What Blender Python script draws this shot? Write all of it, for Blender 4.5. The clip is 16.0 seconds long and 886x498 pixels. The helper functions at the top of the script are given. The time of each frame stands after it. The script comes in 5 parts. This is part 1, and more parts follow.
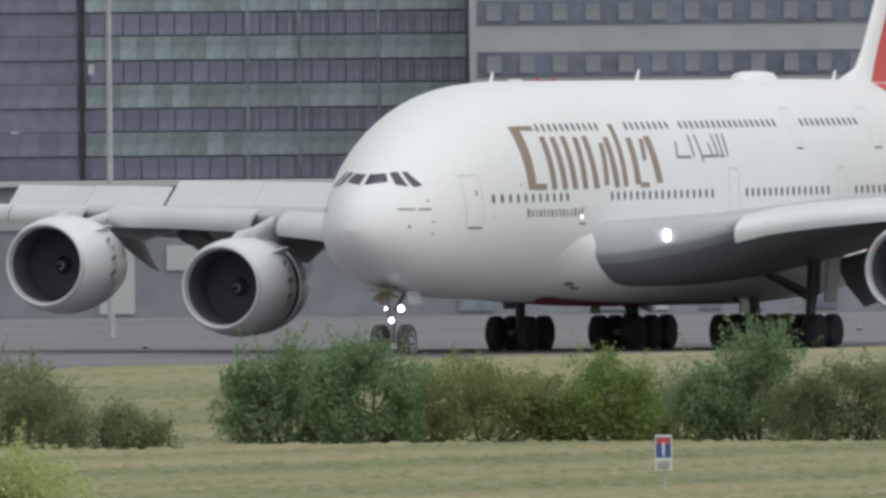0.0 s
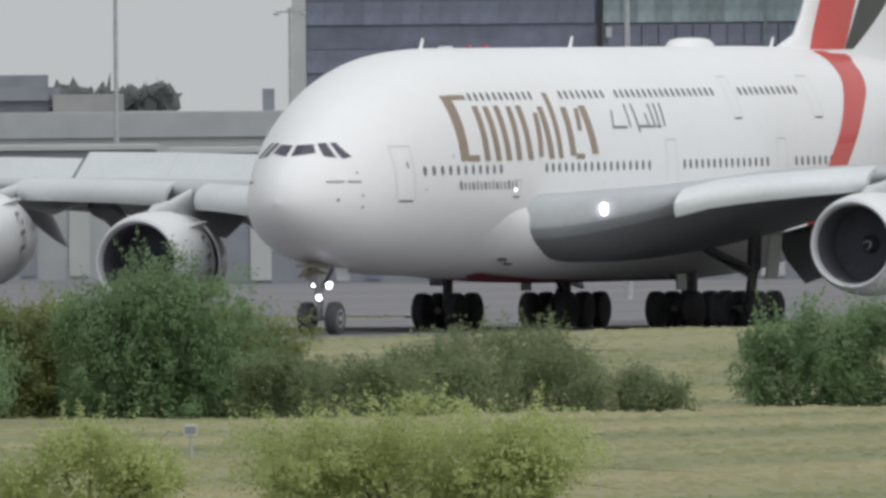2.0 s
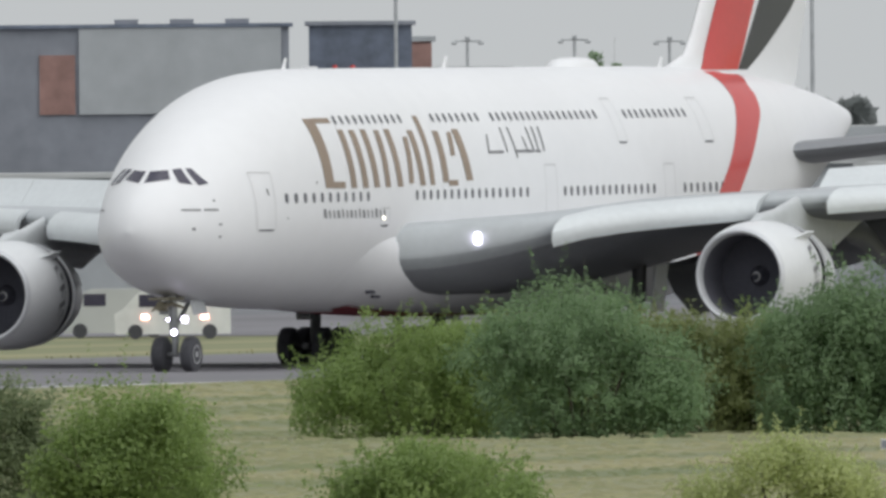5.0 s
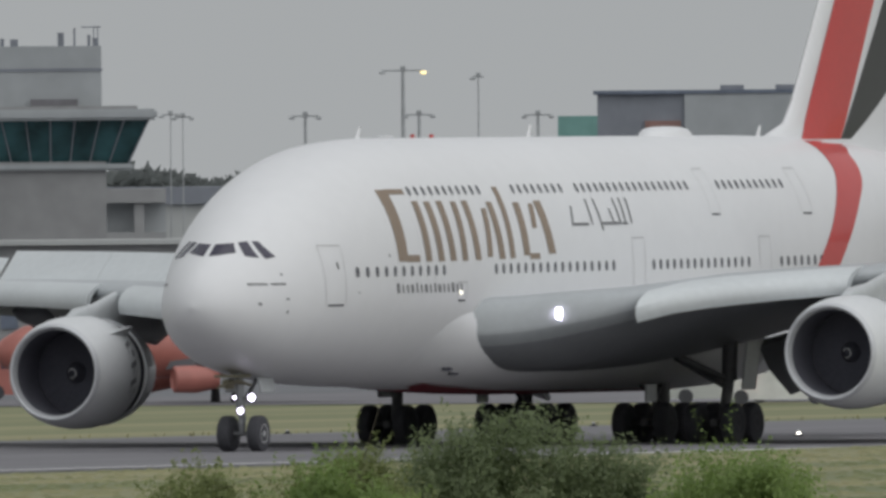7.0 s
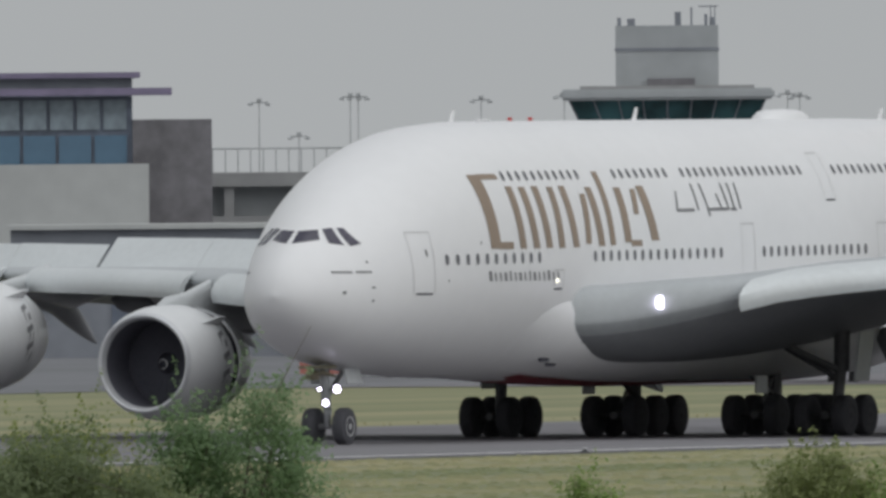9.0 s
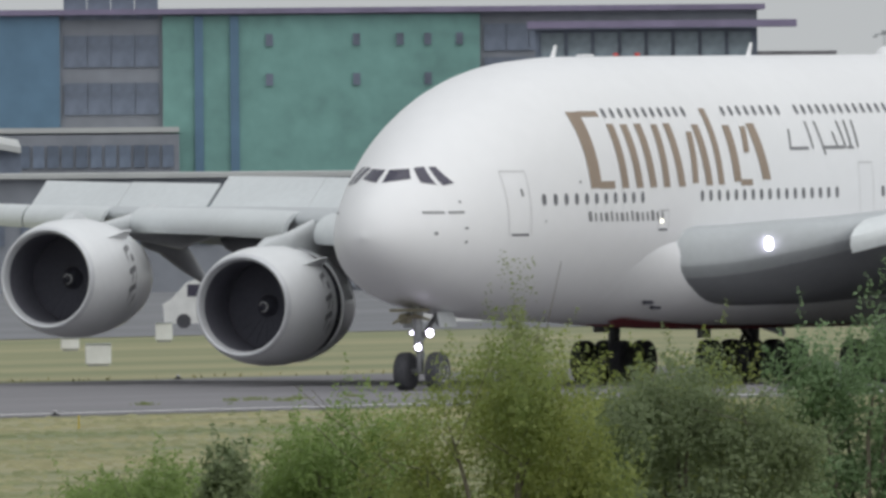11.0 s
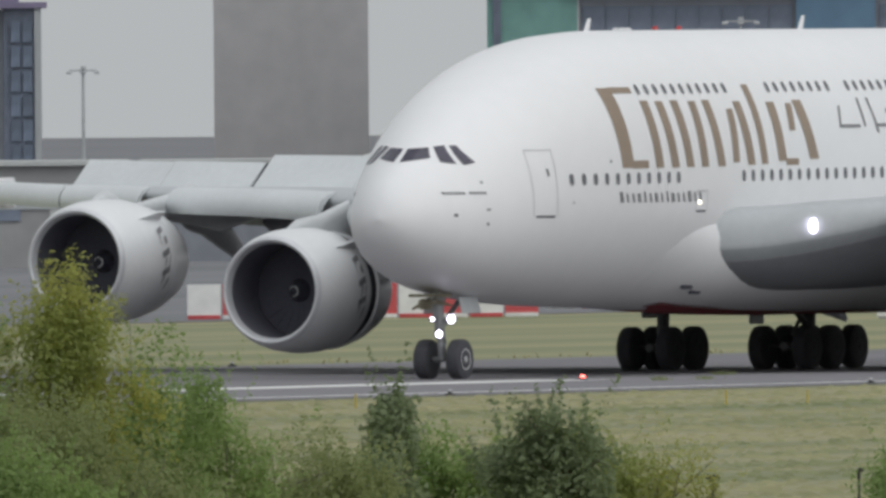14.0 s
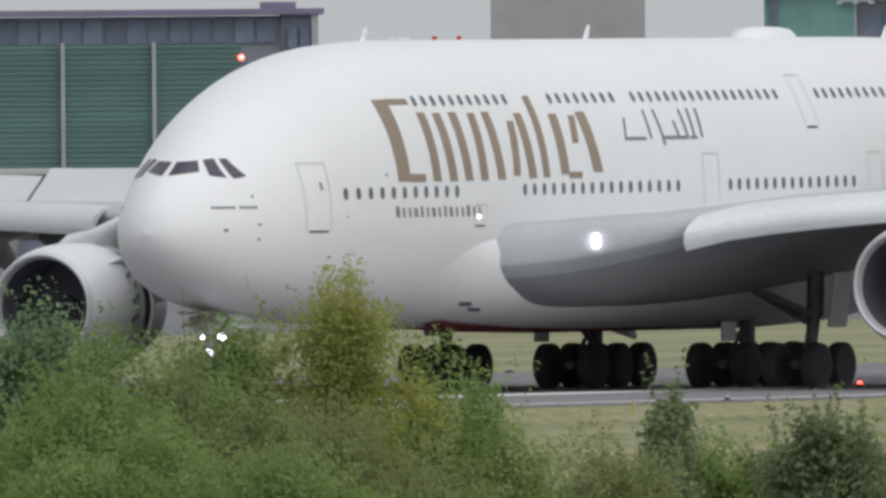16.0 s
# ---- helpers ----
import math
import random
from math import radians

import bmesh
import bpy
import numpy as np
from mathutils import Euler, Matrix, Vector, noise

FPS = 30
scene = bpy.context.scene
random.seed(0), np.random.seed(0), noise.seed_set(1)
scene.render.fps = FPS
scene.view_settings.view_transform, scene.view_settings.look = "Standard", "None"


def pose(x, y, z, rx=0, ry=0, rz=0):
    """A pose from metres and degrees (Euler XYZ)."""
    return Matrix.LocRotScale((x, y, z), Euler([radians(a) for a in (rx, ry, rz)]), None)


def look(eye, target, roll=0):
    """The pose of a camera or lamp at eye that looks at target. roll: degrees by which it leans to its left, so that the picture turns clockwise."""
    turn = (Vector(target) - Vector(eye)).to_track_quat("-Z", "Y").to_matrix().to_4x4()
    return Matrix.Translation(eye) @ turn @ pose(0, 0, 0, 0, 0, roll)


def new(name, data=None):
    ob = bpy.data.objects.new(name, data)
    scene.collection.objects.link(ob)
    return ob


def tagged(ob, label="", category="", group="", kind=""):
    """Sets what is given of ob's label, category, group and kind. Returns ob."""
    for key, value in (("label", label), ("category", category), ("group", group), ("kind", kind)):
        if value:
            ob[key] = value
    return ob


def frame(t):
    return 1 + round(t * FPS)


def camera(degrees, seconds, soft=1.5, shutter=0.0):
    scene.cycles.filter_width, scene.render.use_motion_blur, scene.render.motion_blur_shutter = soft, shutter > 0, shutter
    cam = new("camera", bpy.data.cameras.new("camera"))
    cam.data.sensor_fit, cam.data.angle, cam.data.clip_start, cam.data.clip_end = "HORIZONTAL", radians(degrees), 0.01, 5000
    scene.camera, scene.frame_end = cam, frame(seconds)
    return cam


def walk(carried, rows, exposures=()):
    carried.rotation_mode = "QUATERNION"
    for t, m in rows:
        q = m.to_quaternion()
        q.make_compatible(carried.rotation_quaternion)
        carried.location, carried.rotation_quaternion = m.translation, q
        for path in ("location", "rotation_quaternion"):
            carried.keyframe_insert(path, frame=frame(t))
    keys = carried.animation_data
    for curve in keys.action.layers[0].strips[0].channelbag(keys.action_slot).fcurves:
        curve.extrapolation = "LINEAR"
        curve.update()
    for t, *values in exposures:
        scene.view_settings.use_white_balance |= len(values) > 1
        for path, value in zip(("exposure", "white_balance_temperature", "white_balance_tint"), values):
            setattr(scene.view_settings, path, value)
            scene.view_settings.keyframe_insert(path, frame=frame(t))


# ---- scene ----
# Camera: a tripod far from the runway, only panning and tilting.
EYE = Vector((0.0, 0.0, 10.047))
RUN_Y = 519.87
cam = camera(1.28049, 16.0, soft=3.2)
EXPOSURES = ((0, 0.22), (1.5, 0.22), (2.5, 0.32), (3.7, 0.36), (5.8, 0.25), (6, 0.2), (6.5, -0.02), (7, -0.14), (8, -0.14), (9.2, -0.04), (11.3, 0.24), (13, 0.2), (14.5, 0.11), (16, 0.22))
PATH = [
    (0, 19.4872, -0.2151), (0.5, 19.5470, -0.2310), (1, 19.7503, -0.2460), (1.5, 20.0260, -0.2603),
    (2, 20.2362, -0.2625), (2.5, 20.3580, -0.2551), (3, 20.4085, -0.2498), (3.5, 20.6456, -0.2579),
    (3.7, 20.7406, -0.2600), (4.22, 20.9445, -0.2548), (4.75, 21.1403, -0.2429), (5.28, 21.3344, -0.2309),
    (5.8, 21.5329, -0.2257), (6, 21.6614, -0.1890), (6.5, 21.9406, -0.1382), (7, 22.1176, -0.1310),
    (7.5, 22.3679, -0.1261), (8, 22.5609, -0.1227), (8.5, 22.7978, -0.1380), (9, 23.0096, -0.1531),
    (9.2, 23.0798, -0.1598), (9.72, 23.3013, -0.1742), (10.25, 23.5494, -0.2053), (10.78, 23.7978, -0.2364),
    (11.3, 24.0200, -0.2507), (11.5, 24.0622, -0.2571), (12, 24.3716, -0.2878), (12.5, 24.5608, -0.2966),
    (13, 24.6082, -0.2904), (13.5, 24.7875, -0.2842), (14, 25.0933, -0.2802), (14.5, 25.2133, -0.2586),
    (15, 25.2558, -0.2557), (15.5, 25.2979, -0.2493), (16, 25.4939, -0.2678)
]
TAXI = [
    (0, 1495.96, -2.723), (1, 1460.69, -2.002), (2, 1427.77, -1.451), (3, 1396.96, -1.049),
    (4, 1368.03, -0.778), (5, 1340.76, -0.618), (6, 1314.95, -0.550), (7, 1290.35, -0.555),
    (8, 1266.78, -0.613), (9, 1244.03, -0.704), (10, 1221.98, -0.810), (11, 1200.55, -0.910),
    (12, 1179.71, -0.986), (13, 1159.52, -1.018), (14, 1140.05, -0.987), (15, 1121.42, -0.873),
    (16, 1103.69, -0.657)
]


def aim(az, el):
    a, e = radians(az), radians(el)
    return EYE + 1000 * Vector((math.cos(e) * math.cos(a), math.cos(e) * math.sin(a), math.sin(e)))


walk(cam, [(t, look(EYE, aim(a, e), -0.510)) for t, a, e in PATH], EXPOSURES)

# Light: an overcast sky and a wide, weak sun.
world = bpy.data.worlds.new("sky")
scene.world = world
world.use_nodes = True
wn = world.node_tree.nodes
sky = wn.new("ShaderNodeTexSky")
sky.sky_type, sky.sun_disc = "NISHITA", False
sky.sun_elevation, sky.sun_rotation = radians(48), radians(200)
sky.air_density, sky.dust_density = 1.0, 5.0
grey = wn.new("ShaderNodeMix")
grey.data_type = "RGBA"
grey.inputs["Factor"].default_value = 0.93
grey.inputs["B"].default_value = (5.75, 5.98, 6.12, 1)
world.node_tree.links.new(sky.outputs[0], grey.inputs["A"])
world.node_tree.links.new(grey.outputs["Result"], wn["Background"].inputs["Color"])
wn["Background"].inputs["Strength"].default_value = 0.078
sun = new("sun", bpy.data.lights.new("sun", "SUN"))
sun.data.energy, sun.data.angle, sun.data.color = 1.35, radians(100), (0.97, 0.985, 1.0)
sun.matrix_world = look((0, 0, 100), (30, 60, 0))


# ---- materials ----
def paint(name, colour, rough=0.5, metal=0.0, var=0.08, scale=2.0, bump=0.0, stretch=(1, 1, 1), colour2=None, island=0.0, coat=0.0, fine=30.0):
    """A surface with two scales of variation; island varies whole pieces."""
    m = bpy.data.materials.new(name)
    m.use_nodes = True
    n, l = m.node_tree.nodes, m.node_tree.links
    b = n["Principled BSDF"]
    b.inputs["Roughness"].default_value, b.inputs["Metallic"].default_value = rough, metal
    b.inputs["Coat Weight"].default_value = coat
    tc = n.new("ShaderNodeTexCoord")
    mp = n.new("ShaderNodeMapping")
    mp.inputs["Scale"].default_value = stretch
    l.new(tc.outputs["Object"], mp.inputs["Vector"])
    big, small = n.new("ShaderNodeTexNoise"), n.new("ShaderNodeTexNoise")
    big.inputs["Scale"].default_value, small.inputs["Scale"].default_value = scale * 0.25, fine
    big.inputs["Detail"].default_value = 6
    for x in (big, small):
        l.new(mp.outputs[0], x.inputs["Vector"])
    mixn = n.new("ShaderNodeMix")
    mixn.inputs["Factor"].default_value = 0.35
    l.new(big.outputs["Fac"], mixn.inputs["A"])
    l.new(small.outputs["Fac"], mixn.inputs["B"])
    ramp = n.new("ShaderNodeValToRGB")
    c2 = colour2 or tuple(c * (1 - 2 * var) for c in colour)
    c1 = colour if colour2 else tuple(min(1, c * (1 + var)) for c in colour)
    ramp.color_ramp.elements[0].position, ramp.color_ramp.elements[1].position = 0.36, 0.64
    ramp.color_ramp.elements[0].color, ramp.color_ramp.elements[1].color = (*c2, 1), (*c1, 1)
    l.new(mixn.outputs["Result"], ramp.inputs["Fac"])
    out = ramp.outputs["Color"]
    if island:
        g = n.new("ShaderNodeNewGeometry")
        h = n.new("ShaderNodeHueSaturation")
        r1 = n.new("ShaderNodeMapRange")
        r1.inputs["To Min"].default_value, r1.inputs["To Max"].default_value = 1 - island, 1 + island
        l.new(g.outputs["Random Per Island"], r1.inputs["Value"])
        l.new(r1.outputs[0], h.inputs["Value"])
        l.new(out, h.inputs["Color"])
        out = h.outputs["Color"]
    l.new(out, b.inputs["Base Color"])
    if bump:
        bp = n.new("ShaderNodeBump")
        bp.inputs["Distance"].default_value, bp.inputs["Strength"].default_value = bump, 0.6
        l.new(mixn.outputs["Result"], bp.inputs["Height"])
        l.new(bp.outputs[0], b.inputs["Normal"])
    return m


def random_panes(m, amount):
    """Vary a material from pane to pane."""
    n, l = m.node_tree.nodes, m.node_tree.links
    b = n["Principled BSDF"]
    info, h, r = n.new("ShaderNodeObjectInfo"), n.new("ShaderNodeHueSaturation"), n.new("ShaderNodeMapRange")
    r.inputs["To Min"].default_value, r.inputs["To Max"].default_value = 1 - amount, 1 + amount
    l.new(info.outputs["Random"], r.inputs["Value"])
    l.new(r.outputs[0], h.inputs["Value"])
    l.new(b.inputs["Base Color"].links[0].from_socket, h.inputs["Color"])
    l.new(h.outputs["Color"], b.inputs["Base Color"])
    return m


def glow(name, colour, strength):
    m = bpy.data.materials.new(name)
    m.use_nodes = True
    b = m.node_tree.nodes["Principled BSDF"]
    b.inputs["Base Color"].default_value = (0.8, 0.8, 0.8, 1)
    b.inputs["Emission Color"].default_value, b.inputs["Emission Strength"].default_value = (*colour, 1), strength
    return m


WHITE = paint("white_paint", (0.83, 0.83, 0.84), 0.4, var=0.015, scale=0.5, coat=0.0, fine=1.5)
SLATGREY = paint("slat_grey_paint", (0.66, 0.69, 0.70), 0.38, var=0.04, scale=1.0, fine=4)
# Three tones of one wing grey, with underside shade put into the colour.
HALFSHADEGREY = paint("half_shade_wing_grey", (0.34, 0.36, 0.375), 0.45, var=0.05, scale=1.0, fine=4)
LITGREY = paint("lit_wing_grey", (0.46, 0.485, 0.50), 0.45, var=0.04, scale=1.0, fine=4)
SHADEGREY = paint("shaded_wing_grey", (0.23, 0.24, 0.255), 0.42, var=0.05, scale=1.0, fine=4)
BELLY = paint("belly_grey_paint", (0.60, 0.62, 0.63), 0.38, var=0.05, scale=1.0, fine=4)
NACELLE = paint("nacelle_white_paint", (0.78, 0.79, 0.80), 0.3, var=0.02, scale=1.0, coat=0.3, fine=4)
LIP = paint("polished_lip", (0.66, 0.67, 0.69), 0.5, 0.3, var=0.04, fine=8)
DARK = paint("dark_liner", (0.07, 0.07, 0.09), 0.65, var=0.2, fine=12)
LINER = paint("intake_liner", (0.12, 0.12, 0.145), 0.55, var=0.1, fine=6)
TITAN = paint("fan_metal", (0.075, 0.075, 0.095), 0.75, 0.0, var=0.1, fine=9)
GOLD = paint("bronze_lettering", (0.31, 0.235, 0.175), 0.4, var=0.04, fine=3)
GREYMARK = paint("grey_marking", (0.22, 0.22, 0.23), 0.5, var=0.05, fine=3)
RED = paint("tail_red_paint", (0.62, 0.055, 0.05), 0.33, var=0.04, scale=0.6, coat=0.2, fine=3)
BLACK = paint("tail_black_paint", (0.045, 0.047, 0.05), 0.35, var=0.05, fine=3)
BELLYRED = paint("belly_red_paint", (0.30, 0.03, 0.05), 0.45, var=0.08, fine=3)
GLASS = paint("cockpit_glass", (0.06, 0.055, 0.085), 0.15, var=0.1, fine=3)
CABIN = paint("cabin_window", (0.145, 0.145, 0.16), 0.15, var=0.1, fine=3)
RUBBER = paint("tyre_rubber", (0.075, 0.075, 0.085), 0.8, var=0.15, fine=10)
HUB = paint("wheel_hub", (0.6, 0.6, 0.6), 0.4, 0.4, var=0.1, fine=10)
DUSTYHUB = paint("dusty_hub", (0.06, 0.06, 0.063), 0.8, 0.0, var=0.15, fine=10)
STEEL = paint("gear_steel", (0.42, 0.43, 0.44), 0.35, 0.6, var=0.12, fine=8)
GEARGREY = paint("oily_gear_grey", (0.15, 0.15, 0.155), 0.55, 0.1, var=0.15, fine=8)
BAYGOLD = paint("gear_bay_lining", (0.34, 0.31, 0.22), 0.4, 0.5, var=0.2, fine=5)
SEAM = paint("door_seam_grey", (0.58, 0.58, 0.58), 0.6, var=0.05, fine=3)
LAMP = glow("landing_light", (0.85, 0.78, 1.0), 7.0)
SIDELAMP = glow("side_lamp", (1.0, 0.95, 0.75), 1.6)


# ---- mesh helpers ----
def part(name, bm, material, parent=None, label="", smooth=True):
    me = bpy.data.meshes.new(name)
    bmesh.ops.recalc_face_normals(bm, faces=bm.faces)
    bm.to_mesh(me)
    bm.free()
    me.materials.append(material)
    if smooth:
        me.polygons.foreach_set("use_smooth", [True] * len(me.polygons))
        me.set_sharp_from_angle(angle=radians(38))
    ob = new(name, me)
    ob.parent = parent
    return tagged(ob, label)


def shared(name, me, m, parent):
    ob = new(name, me)
    ob.parent = parent
    ob.matrix_local = m
    return ob


def thing(name, m, label, category, group="", kind=""):
    ob = new(name)
    ob.empty_display_size = 0.2
    ob.matrix_world = m
    return tagged(ob, label, category, group, kind)


def box(bm, c, s, rot=None, bevel=0.0):
    m = Matrix.Translation(c) @ (rot.to_4x4() if rot else Matrix()) @ Matrix.Diagonal((*s, 1))
    made = bmesh.ops.create_cube(bm, size=1, matrix=m)
    if bevel:
        edges = list({e for v in made["verts"] for e in v.link_edges})
        bmesh.ops.bevel(bm, geom=edges, offset=bevel, segments=2, affect="EDGES")


def loft(bm, rings, caps=True):
    vs = [[bm.verts.new(p) for p in r] for r in rings]
    for a, b in zip(vs, vs[1:]):
        for i in range(len(a)):
            j = (i + 1) % len(a)
            bm.faces.new((a[i], a[j], b[j], b[i]))
    if caps:
        bm.faces.new(vs[0])
        bm.faces.new(vs[-1])


def lathe(bm, prof, c, n=48, close=False):
    """prof: (x, r) pairs round the x axis through c."""
    rings = [[(c[0] + x, c[1] + r * math.cos(k * math.tau / n), c[2] + r * math.sin(k * math.tau / n)) for k in range(n)] for x, r in prof]
    loft(bm, rings, False)
    if close:
        bm.verts.ensure_lookup_table()
        bm.faces.new(bm.verts[-n:])


def tube(bm, a, b, r0, r1=None, n=10):
    a, b = Vector(a), Vector(b)
    q = (b - a).to_track_quat("Z", "Y")
    r1 = r0 if r1 is None else r1
    loft(bm, [[a + q @ Vector((r0 * math.cos(k * math.tau / n), r0 * math.sin(k * math.tau / n), 0)) for k in range(n)],
              [b + q @ Vector((r1 * math.cos(k * math.tau / n), r1 * math.sin(k * math.tau / n), 0)) for k in range(n)]])


def smooth_curve(xs, ys):
    """Monotone cubic interpolation."""
    xs, ys = np.array(xs, float), np.array(ys, float)
    d = np.diff(ys) / np.diff(xs)
    m = np.concatenate([[d[0]], np.where(d[:-1] * d[1:] > 0, 2 * d[:-1] * d[1:] / (d[:-1] + d[1:] + 1e-12), 0), [d[-1]]])

    def f(x):
        i = int(min(max(np.searchsorted(xs, x) - 1, 0), len(d) - 1))
        w = xs[i + 1] - xs[i]
        t = min(max((x - xs[i]) / w, 0), 1)
        return float(ys[i] * (1 + 2 * t) * (1 - t) ** 2 + m[i] * w * t * (1 - t) ** 2 + ys[i + 1] * t * t * (3 - 2 * t) + m[i + 1] * w * t * t * (t - 1))
    return f


# ---- the airliner: a metres aft of the nose, p to port, z above the ground ----
ST = [0.6, 0.75, 1.0, 1.5, 1.95, 2.6, 3.2, 4.1, 5, 6, 7.5, 9, 11, 13, 16, 48, 52, 56, 60, 64, 67, 69, 70]
TOP = [5.0, 5.5, 5.92, 6.42, 6.75, 7.16, 7.55, 8.12, 8.62, 9.08, 9.63, 10.06, 10.44, 10.65, 10.77, 10.78, 10.74, 10.62, 10.4, 10.05, 9.7, 9.4, 9.2]
BOT = [5.0, 4.6, 4.25, 3.85, 3.58, 3.3, 3.06, 2.82, 2.66, 2.53, 2.4, 2.3, 2.22, 2.17, 2.13, 2.13, 2.5, 3.4, 4.6, 6.0, 7.1, 7.9, 8.3]
WID = [0.02, 0.5, 0.86, 1.3, 1.6, 1.94, 2.2, 2.52, 2.8, 3.05, 3.3, 3.46, 3.57, 3.62, 3.64, 3.64, 3.56, 3.28, 2.76, 2.04, 1.38, 0.88, 0.6]
f_top, f_bot, f_wid = smooth_curve(ST, TOP), smooth_curve(ST, BOT), smooth_curve(ST, WID)


def section(a):
    t, b, w = f_top(a), f_bot(a), f_wid(a)
    return t, b, w, b + 0.44 * (t - b)


def upper(a):
    """How square the upper lobe is: rounder towards the nose."""
    return 1.88 + 0.42 * min(max((a - 3) / 9, 0), 1)


def skin(a, z):
    """Half width of the fuselage at station a and height z."""
    t, b, w, c = section(a)
    k = min(abs((z - c) / ((t - c) if z > c else (c - b))), 0.9999)
    n = upper(a) if z > c else 2.15
    return w * (1 - k ** n) ** (1 / n)


def loc(a, p, z):
    return Vector((a - 34.0, -p, z))


plane = thing("airliner", pose(1496.0, RUN_Y, 0), "huge white double-deck airliner with bronze titles, rolling on the runway", "airliner")


def grid_patch(bm, f, nu, nv):
    vs = [[bm.verts.new(f(i / nu, j / nv)) for j in range(nv + 1)] for i in range(nu + 1)]
    for i in range(nu):
        for j in range(nv):
            bm.faces.new((vs[i][j], vs[i + 1][j], vs[i + 1][j + 1], vs[i][j + 1]))


def decal(bm, quad, nu=3, nv=8, lift=0.015, side=1):
    """A painted quad (a, z corners, in order) laid on the fuselage skin."""
    q = [Vector(c) for c in quad]

    def f(u, v):
        c = q[0].lerp(q[1], u).lerp(q[3].lerp(q[2], u), v)
        return loc(c.x, side * (skin(c.x, c.y) + lift), c.y)
    grid_patch(bm, f, nu, nv)


# fuselage
bm = bmesh.new()
rings = []
for a in [0.61, 0.64, 0.69, 0.77, 0.88, 1.05, 1.25] + [1.5 + 0.25 * i for i in range(12)] + [4.5 + 0.5 * i for i in range(23)] + [16 + 2 * i for i in range(17)] + [50 + i for i in range(20)] + [70]:
    t, b, w, c = section(a)
    ring = []
    for k in range(64):
        g = k * math.tau / 64
        s, co = math.sin(g), math.cos(g)
        n = upper(a) if s > 0 else 2.15
        r = (abs(s) ** n + abs(co) ** n) ** (-1 / n)
        ring.append(loc(a, w * co * r, c + (t - c if s > 0 else c - b) * s * r))
    rings.append(ring)
loft(bm, rings)
fuselage = part("fuselage", bm, WHITE, plane)

# belly and wing-root fairing
bm = bmesh.new()
rings = []
fw = smooth_curve([14.0, 15.5, 17, 18.5, 20.5, 23, 28, 40, 45, 49.5], [2.2, 2.92, 3.36, 3.72, 4.1, 4.55, 4.8, 4.8, 4.2, 2.4])
fb = smooth_curve([14.0, 15.5, 17, 18.5, 20.5, 23, 28, 40, 45, 49.5], [2.6, 2.3, 2.12, 2.02, 1.94, 1.86, 1.8, 1.8, 1.95, 2.7])
ft = smooth_curve([14.0, 15.5, 17, 18.5, 20.5, 23, 28, 40, 45, 49.5], [3.5, 4.7, 5.3, 5.6, 5.75, 5.8, 5.8, 5.8, 5.2, 3.2])
for i in range(49):
    a = 13.4 + i * 36.1 / 48
    e = max(a, 19.8)
    t, b, w = ft(e), fb(e), fw(e)
    c = b + 0.5 * (t - b)
    # grows smoothly out of the fuselage skin
    grow = min((a - 13.4) / 7.0, 1.0)
    grow = (grow * grow * (3 - 2 * grow)) ** 1.25
    hb = f_bot(a)
    ring = []
    for k in range(56):
        g = k * math.tau / 56
        co, si = math.cos(g), math.sin(g)
        r = (abs(si) ** 2.15 + abs(co) ** 2.15) ** (-1 / 2.15)
        y1, z1 = w * co * r, c + 0.5 * (t - b) * si * r
        z0 = max(z1, hb + 0.03)
        y0 = math.copysign(min(max(skin(a, z0) - 0.04, 0.0) - 0.2 * max(si, 0.0), abs(y1)), y1)
        ring.append(loc(a, y0 + (y1 - y0) * grow, z0 + (z1 - z0) * grow))
    rings.append(ring)
loft(bm, rings)
fairing = part("belly_fairing", bm, WHITE, plane)
for side in (1, -1):
    for da, dz in ((0.0, 0.0), (0.75, -0.16)):
        bm = bmesh.new()
        a, z = 16.9 + da, 2.74 + dz
        c = 0.5 * (ft(a) + fb(a))
        p = 0.985 * fw(a) * (1 - abs((z - c) / (ft(a) - c)) ** 2.15) ** (1 / 2.15)
        box(bm, loc(a, side * p, z), (0.62, 0.12, 0.13), Matrix.Rotation(side * -0.13, 3, "Z"), 0.04)
        part("air_scoop", bm, DARK, fairing, "dark flush air scoop")
bm = bmesh.new()
grid_patch(bm, lambda u, v: loc(17 + 24 * u, 1.75 * (2 * v - 1), fb(17 + 24 * u) - 0.02 + 0.12 * (2 * v - 1) ** 2), 20, 8)
part("belly_lettering", bm, BELLYRED, plane, "dark red painted underside")

# wings: span, leading edge, trailing edge, height, thickness
WING = [(2.5, 16.3, 41.0, 3.95, 3.2), (3.4, 17.2, 41.1, 3.97, 3.2), (4.4, 18.4, 41.2, 4.02, 3.15), (5.7, 19.95, 41.4, 4.25, 2.95), (7.7, 21.75, 41.7, 4.78, 2.45), (9.5, 23.5, 42.0, 5.22, 2.1), (14.6, 28.2, 43.0, 5.62, 1.6), (20, 33.2, 44.8, 5.88, 1.3), (26, 38.6, 47.2, 6.06, 1.05), (34, 45.6, 50.6, 6.35, 0.75), (39.0, 50.2, 53.2, 6.6, 0.45)]
LEAN = 0.018  # the wings are banked a little to starboard
wi = [smooth_curve([w[0] for w in WING], [w[k] for w in WING]) for k in range(1, 5)]


def foil(u):
    """Upper and lower outline of the wing section: chord fraction and height."""
    return 8.6 * (0.2969 * u ** 0.42 - 0.126 * u - 0.3516 * u * u + 0.2843 * u ** 3 - 0.1015 * u ** 4)


def wing_at(p, side):
    le, te, z, th = (f(p) for f in wi)
    return le, te, z + side * LEAN * p, th


